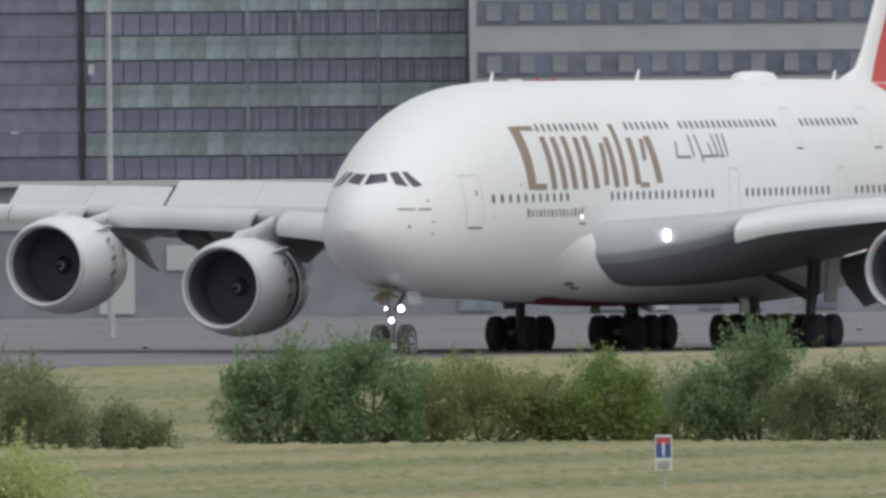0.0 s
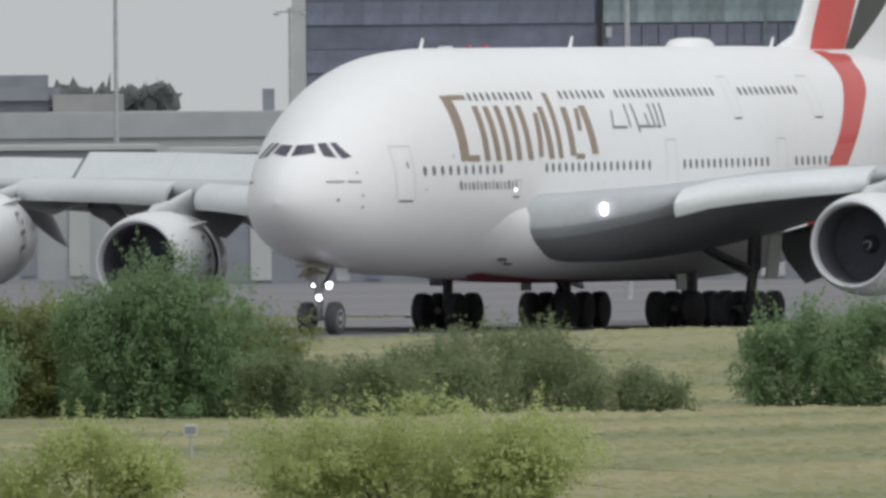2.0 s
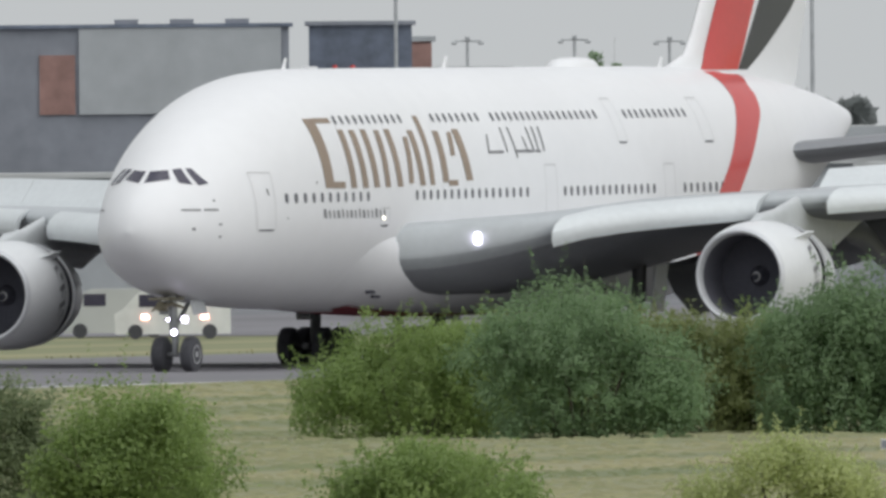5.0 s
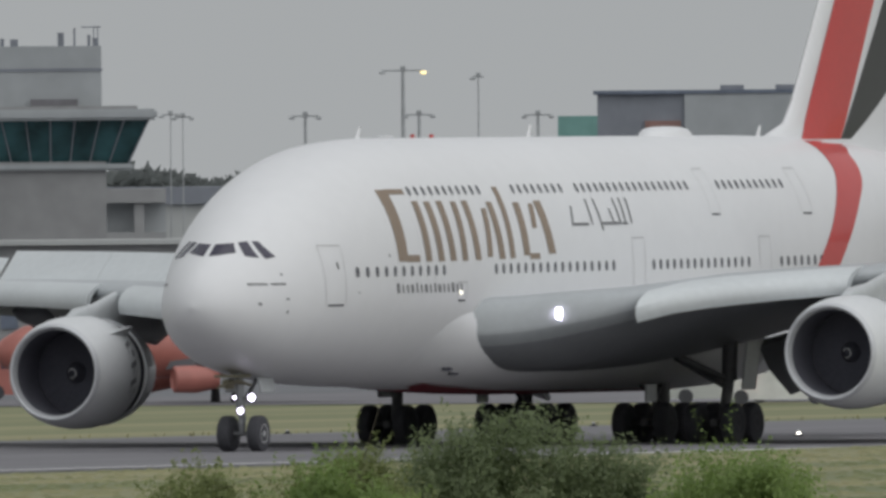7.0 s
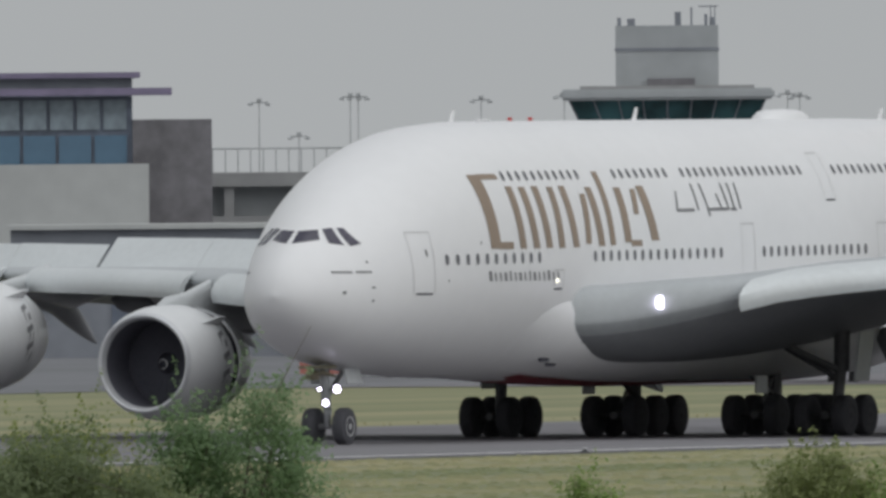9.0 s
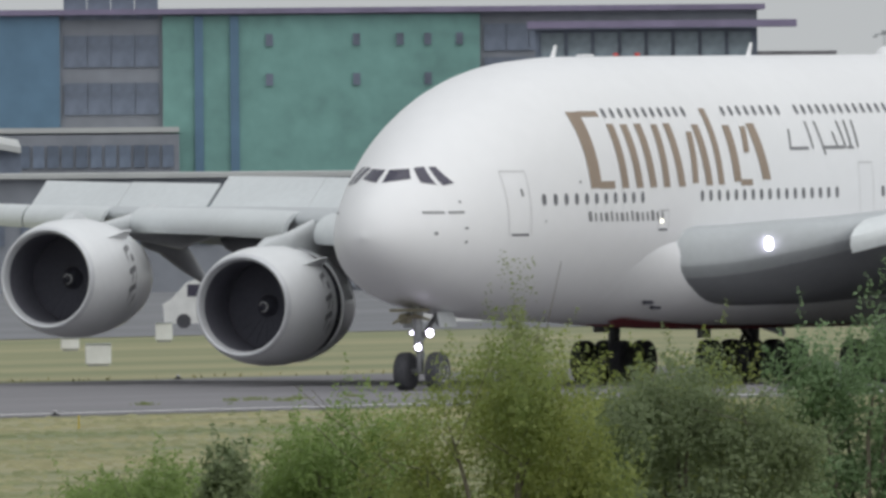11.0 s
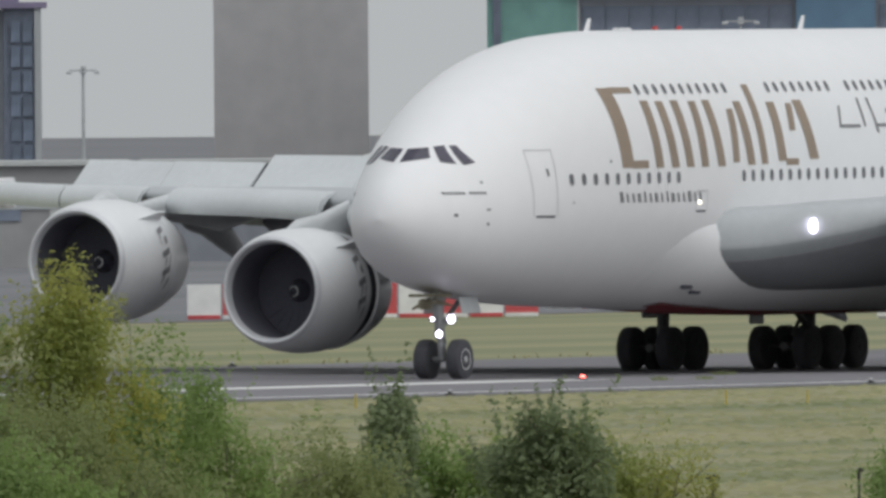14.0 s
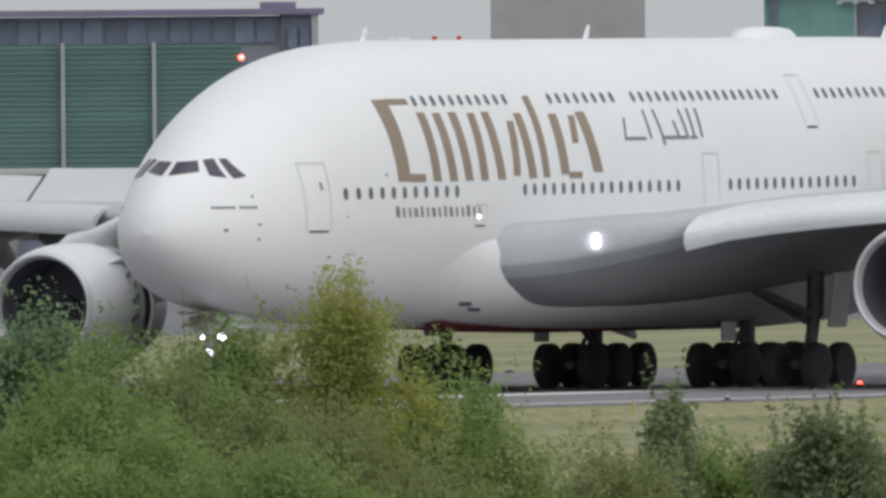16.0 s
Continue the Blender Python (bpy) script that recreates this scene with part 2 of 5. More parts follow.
def wing_ring(p, side, cut=1.0):
    le, te, z, th = wing_at(p, side)
    us = [0.5 - 0.5 * math.cos(math.pi * k / 32) for k in range(33)]
    blunt = max(0.0, min(1.0, (9.0 - p) / 3.6))
    pts = [(u, 0.52 * foil(u)) for u in us] + [(u, -0.48 * foil(u)) for u in us[-2:0:-1]]
    out = []
    for u, y in pts:
        if y > 0:
            y *= 1 + 1.15 * blunt * math.exp(-u / 0.055)
        elif u < 0.24:
            # the root's nose is a full, round bulb
            y = (1 - blunt) * y - blunt * 0.49 * (1 - (1 - min(1.0, u / 0.2)) ** 2) ** 0.6
        out.append(loc(le + (te - le) * u * cut, side * p, z + th * y * (0.62 + 0.12 * blunt if y > 0 else 0.95 - 0.08 * blunt) - 0.0175 * (te - le) * u))
    return out


def wing_top(p, u, side):
    le, te, z, th = wing_at(p, side)
    return le + (te - le) * u, z + th * 0.52 * foil(u) * 0.62 - 0.0175 * (te - le) * u


for side in (1, -1):
    bm = bmesh.new()
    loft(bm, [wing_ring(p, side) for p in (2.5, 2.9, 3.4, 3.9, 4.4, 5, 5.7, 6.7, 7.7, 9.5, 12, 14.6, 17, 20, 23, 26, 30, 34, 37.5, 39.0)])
    wing = part("wing", bm, SHADEGREY, plane)
    # lit top, half-shaded nose and shaded underside are put into face colours
    wing.data.materials.append(LITGREY)
    wing.data.materials.append(HALFSHADEGREY)
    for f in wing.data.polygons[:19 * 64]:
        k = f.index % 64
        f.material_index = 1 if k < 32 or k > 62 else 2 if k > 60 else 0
    # wing-tip fence
    bm = bmesh.new()
    box(bm, loc(51.8, side * 39.1, 5.7), (3.2, 0.12, 1.0), bevel=0.05)
    part("wingtip_fence", bm, WHITE, wing)
    # slats
    for p0, p1 in ((8.1, 13.8), (15.8, 25.9), (27.7, 32.7), (32.8, 38.4)):
        bm = bmesh.new()
        rings = []
        for k in range(7):
            p = p0 + (p1 - p0) * k / 6
            le, te, z, th = wing_at(p, side)
            ch = 0.10 * (te - le) + 0.5
            prof = [(-0.75, -0.62), (-0.88, -0.42), (-0.85, -0.18), (-0.62, 0.04), (-0.1, 0.26), (0.45, 0.36), (0.46, 0.30), (-0.05, 0.12), (-0.4, -0.1), (-0.62, -0.4), (-0.66, -0.58)]
            hh = 0.55 + 0.28 * th
            rings.append([loc(le + x * ch * 0.55, side * p, z + y * hh) for x, y in prof])
        loft(bm, rings)
        part("slat", bm, SLATGREY, wing, "pale grey slat")
    # raised spoilers
    for p0, p1, rise, chord in ((11.7, 16.5, 33, 2.2), (16.52, 21.4, 33, 2.2), (21.42, 26.3, 33, 2.2), (26.5, 30.9, 33, 1.75), (30.92, 35.3, 33, 1.7)):
        bm = bmesh.new()
        rings = []
        for p in (p0, p1):
            a, z = wing_top(p, 0.70, side)
            ch = chord
            c, s = ch * math.cos(radians(rise)), ch * math.sin(radians(rise))
            rings.append([loc(a, side * p, z), loc(a + c, side * p, z + s), loc(a + c + 0.03, side * p, z + s - 0.04), loc(a + 0.06, side * p, z - 0.05)])
        loft(bm, rings)
        part("spoiler", bm, SLATGREY, wing, "pale raised spoiler")
    # lowered flaps
    for p0, p1 in ((4.6, 14.4), (15.4, 22.4), (22.5, 29.5)):
        bm = bmesh.new()
        rings = []
        for k in range(4):
            p = p0 + (p1 - p0) * k / 3
            le, te, z, th = wing_at(p, side)
            ch = 0.145 * (te - le)
            x0, z0 = te - 0.3, z - 0.02 * (te - le) - 0.25
            rings.append([loc(x0, side * p, z0 + 0.12), loc(x0 + 0.4 * ch, side * p, z0 - 0.1 * ch), loc(x0 + 0.9 * ch, side * p, z0 - 0.52 * ch), loc(x0 + 0.86 * ch, side * p, z0 - 0.56 * ch), loc(x0 + 0.25 * ch, side * p, z0 - 0.28 * ch), loc(x0 - 0.1, side * p, z0 - 0.12)])
        loft(bm, rings)
        part("flap", bm, SHADEGREY, wing)
    # flap track fairings
    for p in (8.4, 12.4, 17.6, 21.2, 24.8, 28.6):
        le, te, z, th = wing_at(p, side)
        bm = bmesh.new()
        rings = []
        for k in range(11):
            u = k / 10
            r = 0.04 + 0.5 * math.sin(math.pi * u ** 0.8) ** 0.8
            x = te - 4.0 + 5.6 * u
            zz = z - 0.5 - 0.3 * th - 2.5 * max(0, u - 0.3) ** 1.2
            rings.append([loc(x, side * (p + 0.55 * r * math.cos(g)), zz + r * math.sin(g)) for g in [j * math.tau / 14 for j in range(14)]])
        loft(bm, rings)
        part("flap_track_fairing", bm, SHADEGREY, wing)
    # engines
    for p, a0, z0, inner in ((14.64, 22.65, 2.93, True), (26.0, 31.6, 4.04, False)):
        z0 += side * LEAN * p
        c = loc(a0, side * p, z0)
        bm = bmesh.new()
        lathe(bm, [(0.16, 1.72), (0.5, 1.83), (1.1, 1.93), (1.9, 1.99), (2.7, 1.98), (3.35, 1.9), (3.35, 1.8)], c, 56)
        cowl = part("engine_cowl", bm, NACELLE, plane)
        bm = bmesh.new()
        lathe(bm, [(0.16, 1.722), (0.06, 1.69), (0.0, 1.62), (0.03, 1.56), (0.14, 1.515), (0.3, 1.49)], c, 56)
        part("intake_lip", bm, LIP, cowl, "bare metal intake lip")
        bm = bmesh.new()
        lathe(bm, [(0.3, 1.49), (0.8, 1.48), (1.3, 1.485), (2.4, 1.49)], c, 56)
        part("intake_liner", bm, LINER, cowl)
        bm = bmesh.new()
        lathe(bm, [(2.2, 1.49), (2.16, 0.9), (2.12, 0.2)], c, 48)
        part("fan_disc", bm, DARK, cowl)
        for k in range(24):
            bm = bmesh.new()
            g = k * math.tau / 24
            rr = []
            for r, tw, wd in ((0.36, 0.9, 0.12), (0.9, 0.75, 0.19), (1.46, 0.6, 0.27)):
                e = Vector((0, math.cos(g), math.sin(g)))
                tdir = Vector((0, -math.sin(g), math.cos(g)))
                o = c + Vector((2.1, 0, 0)) + e * r
                d = (tdir * math.sin(tw + 0.5) + Vector((0.1, 0, 0)) * math.cos(tw)) * wd
                n = d.cross(e).normalized() * 0.012
                rr.append([o - d - n, o + d - n, o + d + n, o - d + n])
            loft(bm, rr)
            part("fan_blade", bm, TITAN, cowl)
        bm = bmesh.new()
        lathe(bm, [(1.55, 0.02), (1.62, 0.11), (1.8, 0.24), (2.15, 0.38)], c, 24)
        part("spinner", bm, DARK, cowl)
        bm = bmesh.new()
        for k in range(14):
            g0, g1 = k * 0.36, (k + 1) * 0.36
            r0, r1 = 0.07 + 0.008 * k, 0.07 + 0.008 * (k + 1)
            fx = lambda r: 1.52 + 0.75 * r
            quad = [(r0, g0), (r1, g1), (r1 + 0.035, g1), (r0 + 0.035, g0)]
            bm.faces.new([bm.verts.new(c + Vector((fx(r), r * math.cos(g), r * math.sin(g)))) for r, g in quad])
        part("spinner_spiral", bm, SEAM, cowl, "white painted spiral")
        gap = 0.55 if inner else 0.02
        bm = bmesh.new()
        lathe(bm, [(3.3, 1.72), (3.35 + gap + 0.3, 1.70)], c, 56)
        part("reverser_cascade", bm, DARK, cowl)
        bm = bmesh.new()
        lathe(bm, [(3.37 + gap, 1.80), (3.37 + gap, 1.9), (4.2 + gap, 1.76), (5.1 + gap, 1.5), (5.1 + gap, 1.44), (4.3 + gap, 1.5)], c, 56)
        part("aft_cowl", bm, NACELLE, cowl)
        bm = bmesh.new()
        lathe(bm, [(4.2, 1.05), (5.6, 0.95), (6.9, 0.62), (6.9, 0.5), (7.6, 0.12)], c, 36)
        part("exhaust_core", bm, TITAN, cowl)
        # pylon
        le, te, z, th = wing_at(p, side)
        bm = bmesh.new()
        rings = []
        for a, zl, zh, w in ((a0 + 1.3, z0 + 1.8, z0 + 1.95, 0.12), (a0 + 2.2, z0 + 1.75, z0 + 2.25, 0.28), (a0 + 3.6, z0 + 1.5, z - 0.3, 0.2), (le + 0.2, z0 + 1.2, z + 0.15, 0.2), (le + 1.4, z0 + 1.1, z + 0.42, 0.1), (le + 3.5, z0 + 0.9, z - 0.1, 0.26), (le + 7, z - 0.6, z - 0.4, 0.14)):
            rings.append([loc(a, side * p + w * math.cos(g) * (abs(math.cos(g)) ** 3 + abs(math.sin(g)) ** 3) ** (-1 / 3), (zl + zh) / 2 + (zh - zl) / 2 * math.sin(g) * (abs(math.cos(g)) ** 3 + abs(math.sin(g)) ** 3) ** (-1 / 3)) for g in [k * math.tau / 20 for k in range(20)]])
        loft(bm, rings)
        part("pylon", bm, BELLY, wing)
        # strakes on the cowl
        for g in (0.75, math.pi - 0.75):
            bm = bmesh.new()
            e = Vector((0, math.cos(g), math.sin(g)))
            o = c + e * 1.9
            pts = [o + Vector((1.4, 0, 0)), o + Vector((2.6, 0, 0)) + e * 0.4, o + Vector((3.1, 0, 0)) + e * 0.4, o + Vector((3.2, 0, 0))]
            n = Vector((0, -math.sin(g), math.cos(g))) * 0.03
            loft(bm, [[q - n for q in pts], [q + n for q in pts]])
            part("strake", bm, NACELLE, cowl)
        # worn cowl emblem: plain grey strokes on both flanks
        for flank in (0.0, math.pi):
            for x0, g0, x1, g1, wd in ((2.30, 0.42, 2.75, 0.50, 0.09), (2.35, 0.22, 2.42, 0.42, 0.13), (2.62, 0.26, 2.80, 0.30, 0.12), (2.30, 0.04, 2.80, 0.12, 0.10), (2.45, -0.14, 2.58, 0.02, 0.11), (2.72, -0.18, 2.82, 0.02, 0.09), (2.30, -0.26, 2.78, -0.18, 0.10), (2.40, -0.44, 2.50, -0.28, 0.12), (2.66, -0.50, 2.80, -0.34, 0.10)):
                q = [(x0, g0), (x1, g1), (x1, g1 + wd), (x0, g0 + wd)]
                bm = bmesh.new()
                bm.faces.new([bm.verts.new(c + Vector((x, 2.006 * math.cos(flank - gg if flank else gg), 2.006 * math.sin(flank - gg if flank else gg)))) for x, gg in q])
                part("cowl_marking", bm, GREYMARK, cowl, "faded grey emblem stroke", smooth=False)


# fin
def fin_le(z):
    return 54.35 + 0.735 * (z - 10.55) - 2.6 * max(0, (11.5 - z) / 1.0) ** 2 * (1 if z < 11.5 else 0)


def fin_te(z):
    return 65.9 + 0.41 * (z - 10.4)


def fin_half(a, z):
    u = min(max((a - fin_le(z)) / (fin_te(z) - fin_le(z)), 0), 1)
    return (0.62 - 0.026 * (z - 10)) * foil(u) * 0.55 * (1.6 if z < 10.4 else 1)


bm = bmesh.new()
rings = []
for z in (9.0, 9.8, 10.2, 10.6, 11.2, 12, 14, 17, 20, 23, 23.9, 24.05):
    le, te = fin_le(z), fin_te(z)
    us = [0.5 - 0.5 * math.cos(math.pi * k / 12) for k in range(13)]
    pts = [(u, 1) for u in us] + [(u, -1) for u in us[-2:0:-1]]
    k = 0.3 if z > 24 else 1
    rings.append([loc(le + (te - le) * u, s * k * fin_half(le + (te - le) * u, z), z) for u, s in pts])
loft(bm, rings)
fin = part("tail_fin", bm, WHITE, plane)


def fin_band(name, mat, lo, hi, z0, z1, label):
    for side in (1, -1):
        bm = bmesh.new()

        def f(u, v):
            z = z0 + (z1 - z0) * v
            a = lo(z) + (hi(z) - lo(z)) * u
            return loc(a, side * (fin_half(a, z) + 0.02), z)
        grid_patch(bm, f, 10, 24)
        part(name, bm, mat, fin, label)


fin_band("red_band", RED, lambda z: 55.5 + 0.71 * (z - 10.7), lambda z: 59.3 + 0.69 * (z - 10.7), 10.62, 23.9, "broad red flag band")
fin_band("black_band", BLACK, lambda z: 59.36 + 0.88 * (z - 10.7), smooth_curve([10.5, 11, 12, 13.2, 14.2, 15.5, 17, 18.5], [60.0, 61.2, 63.4, 65.6, 66.4, 66.9, 67.3, 67.6]), 10.62, 18.5, "broad black flag band")

# tailplane
for side in (1, -1):
    bm = bmesh.new()
    rings = []
    for p, le, te, z, th in ((0.8, 55.8, 67.4, 7.4, 0.95), (2.6, 57.4, 67.8, 7.55, 0.85), (9, 63.1, 69.8, 8.3, 0.55), (15, 68.4, 72.0, 9.0, 0.3)):
        us = [0.5 - 0.5 * math.cos(math.pi * k / 10) for k in range(11)]
        rings.append([loc(le + (te - le) * u, side * p, z + s * th * 0.5 * foil(u)) for u, s in [(u, 1) for u in us] + [(u, -1) for u in us[-2:0:-1]]])
    loft(bm, rings)
    part("tailplane", bm, SHADEGREY, plane)


# landing gear
def wheel_pair(a, p, r, half, width, parent, hub=None):
    """Two wheels on one axle, turning together."""
    ax = new("wheel_axle")
    bm = bmesh.new()
    tube(bm, (0, -half, 0), (0, half, 0), 0.09)
    me = bpy.data.meshes.new("wheel_axle")
    bm.to_mesh(me)
    bm.free()
    me.materials.append(STEEL if hub else DUSTYHUB)
    bpy.data.objects.remove(ax)
    ax = new("wheel_axle", me)
    ax.parent = parent
    ax.matrix_local = Matrix.Translation(loc(a, p, r))
    for s in (-1, 1):
        bm = bmesh.new()
        prof = [(-0.5, 0.55), (-0.5, 0.86), (-0.42, 0.96), (-0.25, 1.0), (0.25, 1.0), (0.42, 0.96), (0.5, 0.86), (0.5, 0.55)]
        n = 36
        loft(bm, [[(r * q * math.cos(k * math.tau / n), s * half + x * width, r * q * math.sin(k * math.tau / n)) for k in range(n)] for x, q in prof], True)
        part("tyre", bm, RUBBER, ax)
        bm = bmesh.new()
        loft(bm, [[(r * q * math.cos(k * math.tau / 24), s * half + s * x * width, r * q * math.sin(k * math.tau / 24)) for k in range(24)] for x, q in ((0.44, 0.54), (0.52, 0.53), (0.50, 0.46), (0.35, 0.40), (0.35, 0.2), (0.52, 0.16), (0.54, 0.05))], True)
        part("rim", bm, hub or DUSTYHUB, ax)
    return ax


AXLES = [(wheel_pair(5.1, 0, 0.63, 0.56, 0.44, plane, HUB), 0.63, (5.1, 0))]
for side in (1, -1):
    for da in (-0.85, 0.85):
        AXLES.append((wheel_pair(33.6 + da, side * 6.21, 0.7, 0.68, 0.5, plane), 0.7, (33.6 + da, side * 6.21)))
    for da in (-1.7, 0, 1.7):
        AXLES.append((wheel_pair(36.75 + da, side * 2.61, 0.7, 0.77, 0.5, plane), 0.7, (36.75 + da, side * 2.61)))

bm = bmesh.new()
tube(bm, loc(5.0, 0, 0.63), loc(4.9, 0, 1.5), 0.11)
tube(bm, loc(4.9, 0, 1.3), loc(4.7, 0, 2.9), 0.16)
tube(bm, loc(4.85, 0, 1.5), loc(6.6, 0, 2.7), 0.08)
tube(bm, loc(4.8, -0.35, 1.88), loc(4.8, 0.6, 1.88), 0.045)
tube(bm, loc(5.15, 0, 0.75), loc(5.25, 0, 1.15), 0.05)
tube(bm, loc(5.25, 0, 1.15), loc(5.0, 0, 1.5), 0.05)
ngear = part("nose_gear_leg", bm, STEEL, plane)
for s in (1, -1):
    bm = bmesh.new()
    box(bm, loc(5.75, s * 0.6, 2.3), (1.3, 0.06, 0.52), Matrix.Rotation(s * -0.25, 3, "X"), 0.02)
    part("nose_gear_door", bm, BELLY, ngear)
bm = bmesh.new()
box(bm, loc(4.2, 0, 2.62), (1.5, 0.8, 0.1), None, 0.03)
box(bm, loc(4.3, -0.2, 2.35), (0.5, 0.3, 0.34), None, 0.05)
for k in range(5):
    tube(bm, loc(3.8 + 0.2 * k, -0.42, 2.2 + 0.07 * k), loc(3.9 + 0.25 * k, 0.4, 2.5 - 0.05 * k), 0.04)
part("gear_bay_lining", bm, BAYGOLD, ngear, "brassy gear bay structure")
for a, p, z, r in ((4.6, 0.54, 1.88, 0.13), (4.6, 0.12, 1.42, 0.11), (4.6, -0.1, 1.88, 0.06)):
    bm = bmesh.new()
    lathe(bm, [(0.0, 0.001), (0.0, r * 0.9), (0.04, r)], loc(a - 0.05, p, z), 20)
    lens = part("taxi_light", bm, LAMP, ngear, "glowing taxi light")
    bm = bmesh.new()
    lathe(bm, [(0.02, r * 1.02), (0.02, r * 1.12), (0.16, r * 0.7), (0.2, 0.02)], loc(a - 0.05, p, z), 20)
    part("lamp_housing", bm, STEEL, lens)

for side in (1, -1):
    bm = bmesh.new()
    tube(bm, loc(33.6, side * 6.21, 0.75), loc(33.9, side * 6.3, 2.4), 0.2)
    tube(bm, loc(33.9, side * 6.3, 2.2), loc(33.6, side * 6.5, 4.4), 0.27)
    tube(bm, loc(33.6 - 1.0, side * 6.21, 0.72), loc(33.6 + 1.0, side * 6.21, 0.72), 0.14)
    tube(bm, loc(33.8, side * 6.3, 2.2), loc(31.2, side * 4.2, 3.6), 0.12)
    tube(bm, loc(33.8, side * 6.3, 1.9), loc(33.4, side * 4.1, 3.2), 0.1)
    leg = part("wing_gear_leg", bm, GEARGREY, plane)
    bm = bmesh.new()
    box(bm, loc(34.2, side * 7.0, 2.7 if side > 0 else 2.5), (1.3, 0.07, 1.7), Matrix.Rotation(side * 0.12, 3, "X"), 0.03)
    part("gear_door", bm, BELLY, leg)
    bm = bmesh.new()
    tube(bm, loc(36.75, side * 2.61, 0.75), loc(36.8, side * 2.61, 2.6), 0.24)
    tube(bm, loc(36.75 - 1.8, side * 2.61, 0.72), loc(36.75 + 1.8, side * 2.61, 0.72), 0.15)
    tube(bm, loc(36.8, side * 2.61, 1.3), loc(34.6, side * 2.4, 2.3), 0.1)
    tube(bm, loc(35.6, side * 2.61, 1.1), loc(36.5, side * 2.61, 1.9), 0.07)
    leg = part("body_gear_leg", bm, GEARGREY, plane)
    bm = bmesh.new()
    box(bm, loc(34.2, side * 3.2, 1.75), (1.0, 0.07, 0.6), None, 0.02)
    part("gear_door", bm, BELLY, leg)

# wing-root landing lights
for side in (1, -1):
    bm = bmesh.new()
    box(bm, loc(19.82, side * 5.7, 4.62), (0.14, 0.22, 0.42), None, 0.05)
    part("landing_light", bm, LAMP, plane, "glowing wing-root landing light")

# ---- cockpit panes, cabin windows, doors and painted marks ----
def front_a(p, z):
    """Station at which the nose skin is p wide at height z."""
    lo, hi = 0.62, 9.0
    for _ in range(40):
        mid = (lo + hi) / 2
        lo, hi = (mid, hi) if skin(mid, z) < p or f_top(mid) < z else (lo, mid)
    return (lo + hi) / 2


for side in (1, -1):
    for quad in ([(0.06, 7.16), (0.64, 7.2), (0.85, 6.87), (0.09, 6.75)], [(0.75, 7.22), (0.99, 7.26), (1.51, 6.68), (1.14, 6.75)], [(1.11, 7.25), (1.28, 7.25), (1.87, 6.72), (1.67, 6.64)]):
        q = [Vector(c) for c in quad]
        bm = bmesh.new()

        def pane(u, v):
            c = q[0].lerp(q[1], u).lerp(q[3].lerp(q[2], u), v)
            return loc(front_a(c.x, c.y) - 0.012, side * (c.x + 0.012), c.y + 0.006)
        grid_patch(bm, pane, 8, 6)
        part("cockpit_pane", bm, GLASS, fuselage)

bm = bmesh.new()
vs = [bm.verts.new((0.125 * math.copysign(abs(math.cos(g)) ** 0.8, math.cos(g)), 0, 0.185 * math.copysign(abs(math.sin(g)) ** 0.8, math.sin(g)))) for g in [k * math.tau / 16 for k in range(16)]]
bm.faces.new(vs)
window_mesh = bpy.data.meshes.new("cabin_window")
bm.to_mesh(window_mesh)
bm.free()
window_mesh.materials.append(CABIN)


def skin_pose(a, z, side, lift=0.012):
    o = loc(a, side * (skin(a, z) + lift), z)
    up = (loc(a, side * (skin(a, z + 0.2) + lift), z + 0.2) - o).normalized()
    along = (loc(a + 0.2, side * (skin(a + 0.2, z) + lift), z) - o).normalized()
    n = along.cross(up).normalized()
    return Matrix((( *[along.x, n.x, up.x], o.x), (*[along.y, n.y, up.y], o.y), (*[along.z, n.z, up.z], o.z), (0, 0, 0, 1)))


for side in (1, -1):
    for a0, a1, n in ((7.55, 14.46, 11), (19.14, 29.83, 17), (33.52, 42.31, 15), (45.37, 49.77, 8)):
        for k in range(n):
            a = a0 + (a1 - a0) * k / (n - 1)
            shared("cabin_window", window_mesh, skin_pose(a, 6.15 + 0.0045 * (a - 7.5), side), fuselage)
    for a0, a1, n in ((12.83, 18.94, 11), (22.07, 26.43, 8), (27.91, 38.02, 18), (40.99, 46.91, 11)):
        for k in range(n):
            a = a0 + (a1 - a0) * k / (n - 1)
            shared("cabin_window", window_mesh, skin_pose(a, 8.93 + 0.004 * (a - 13), side), fuselage)


def strokes(name, rows, mat, label, side=1, nv=8):
    """Plain slanted bars: station and height of the head, of the foot, and width."""
    for a0, z0, a1, z1, w in rows:
        bm = bmesh.new()
        decal(bm, [(a0 - w / 2, z0), (a0 + w / 2, z0), (a1 + w / 2, z1), (a1 - w / 2, z1)], 2, nv, 0.016, side)
        part(name, bm, mat, fuselage, label)


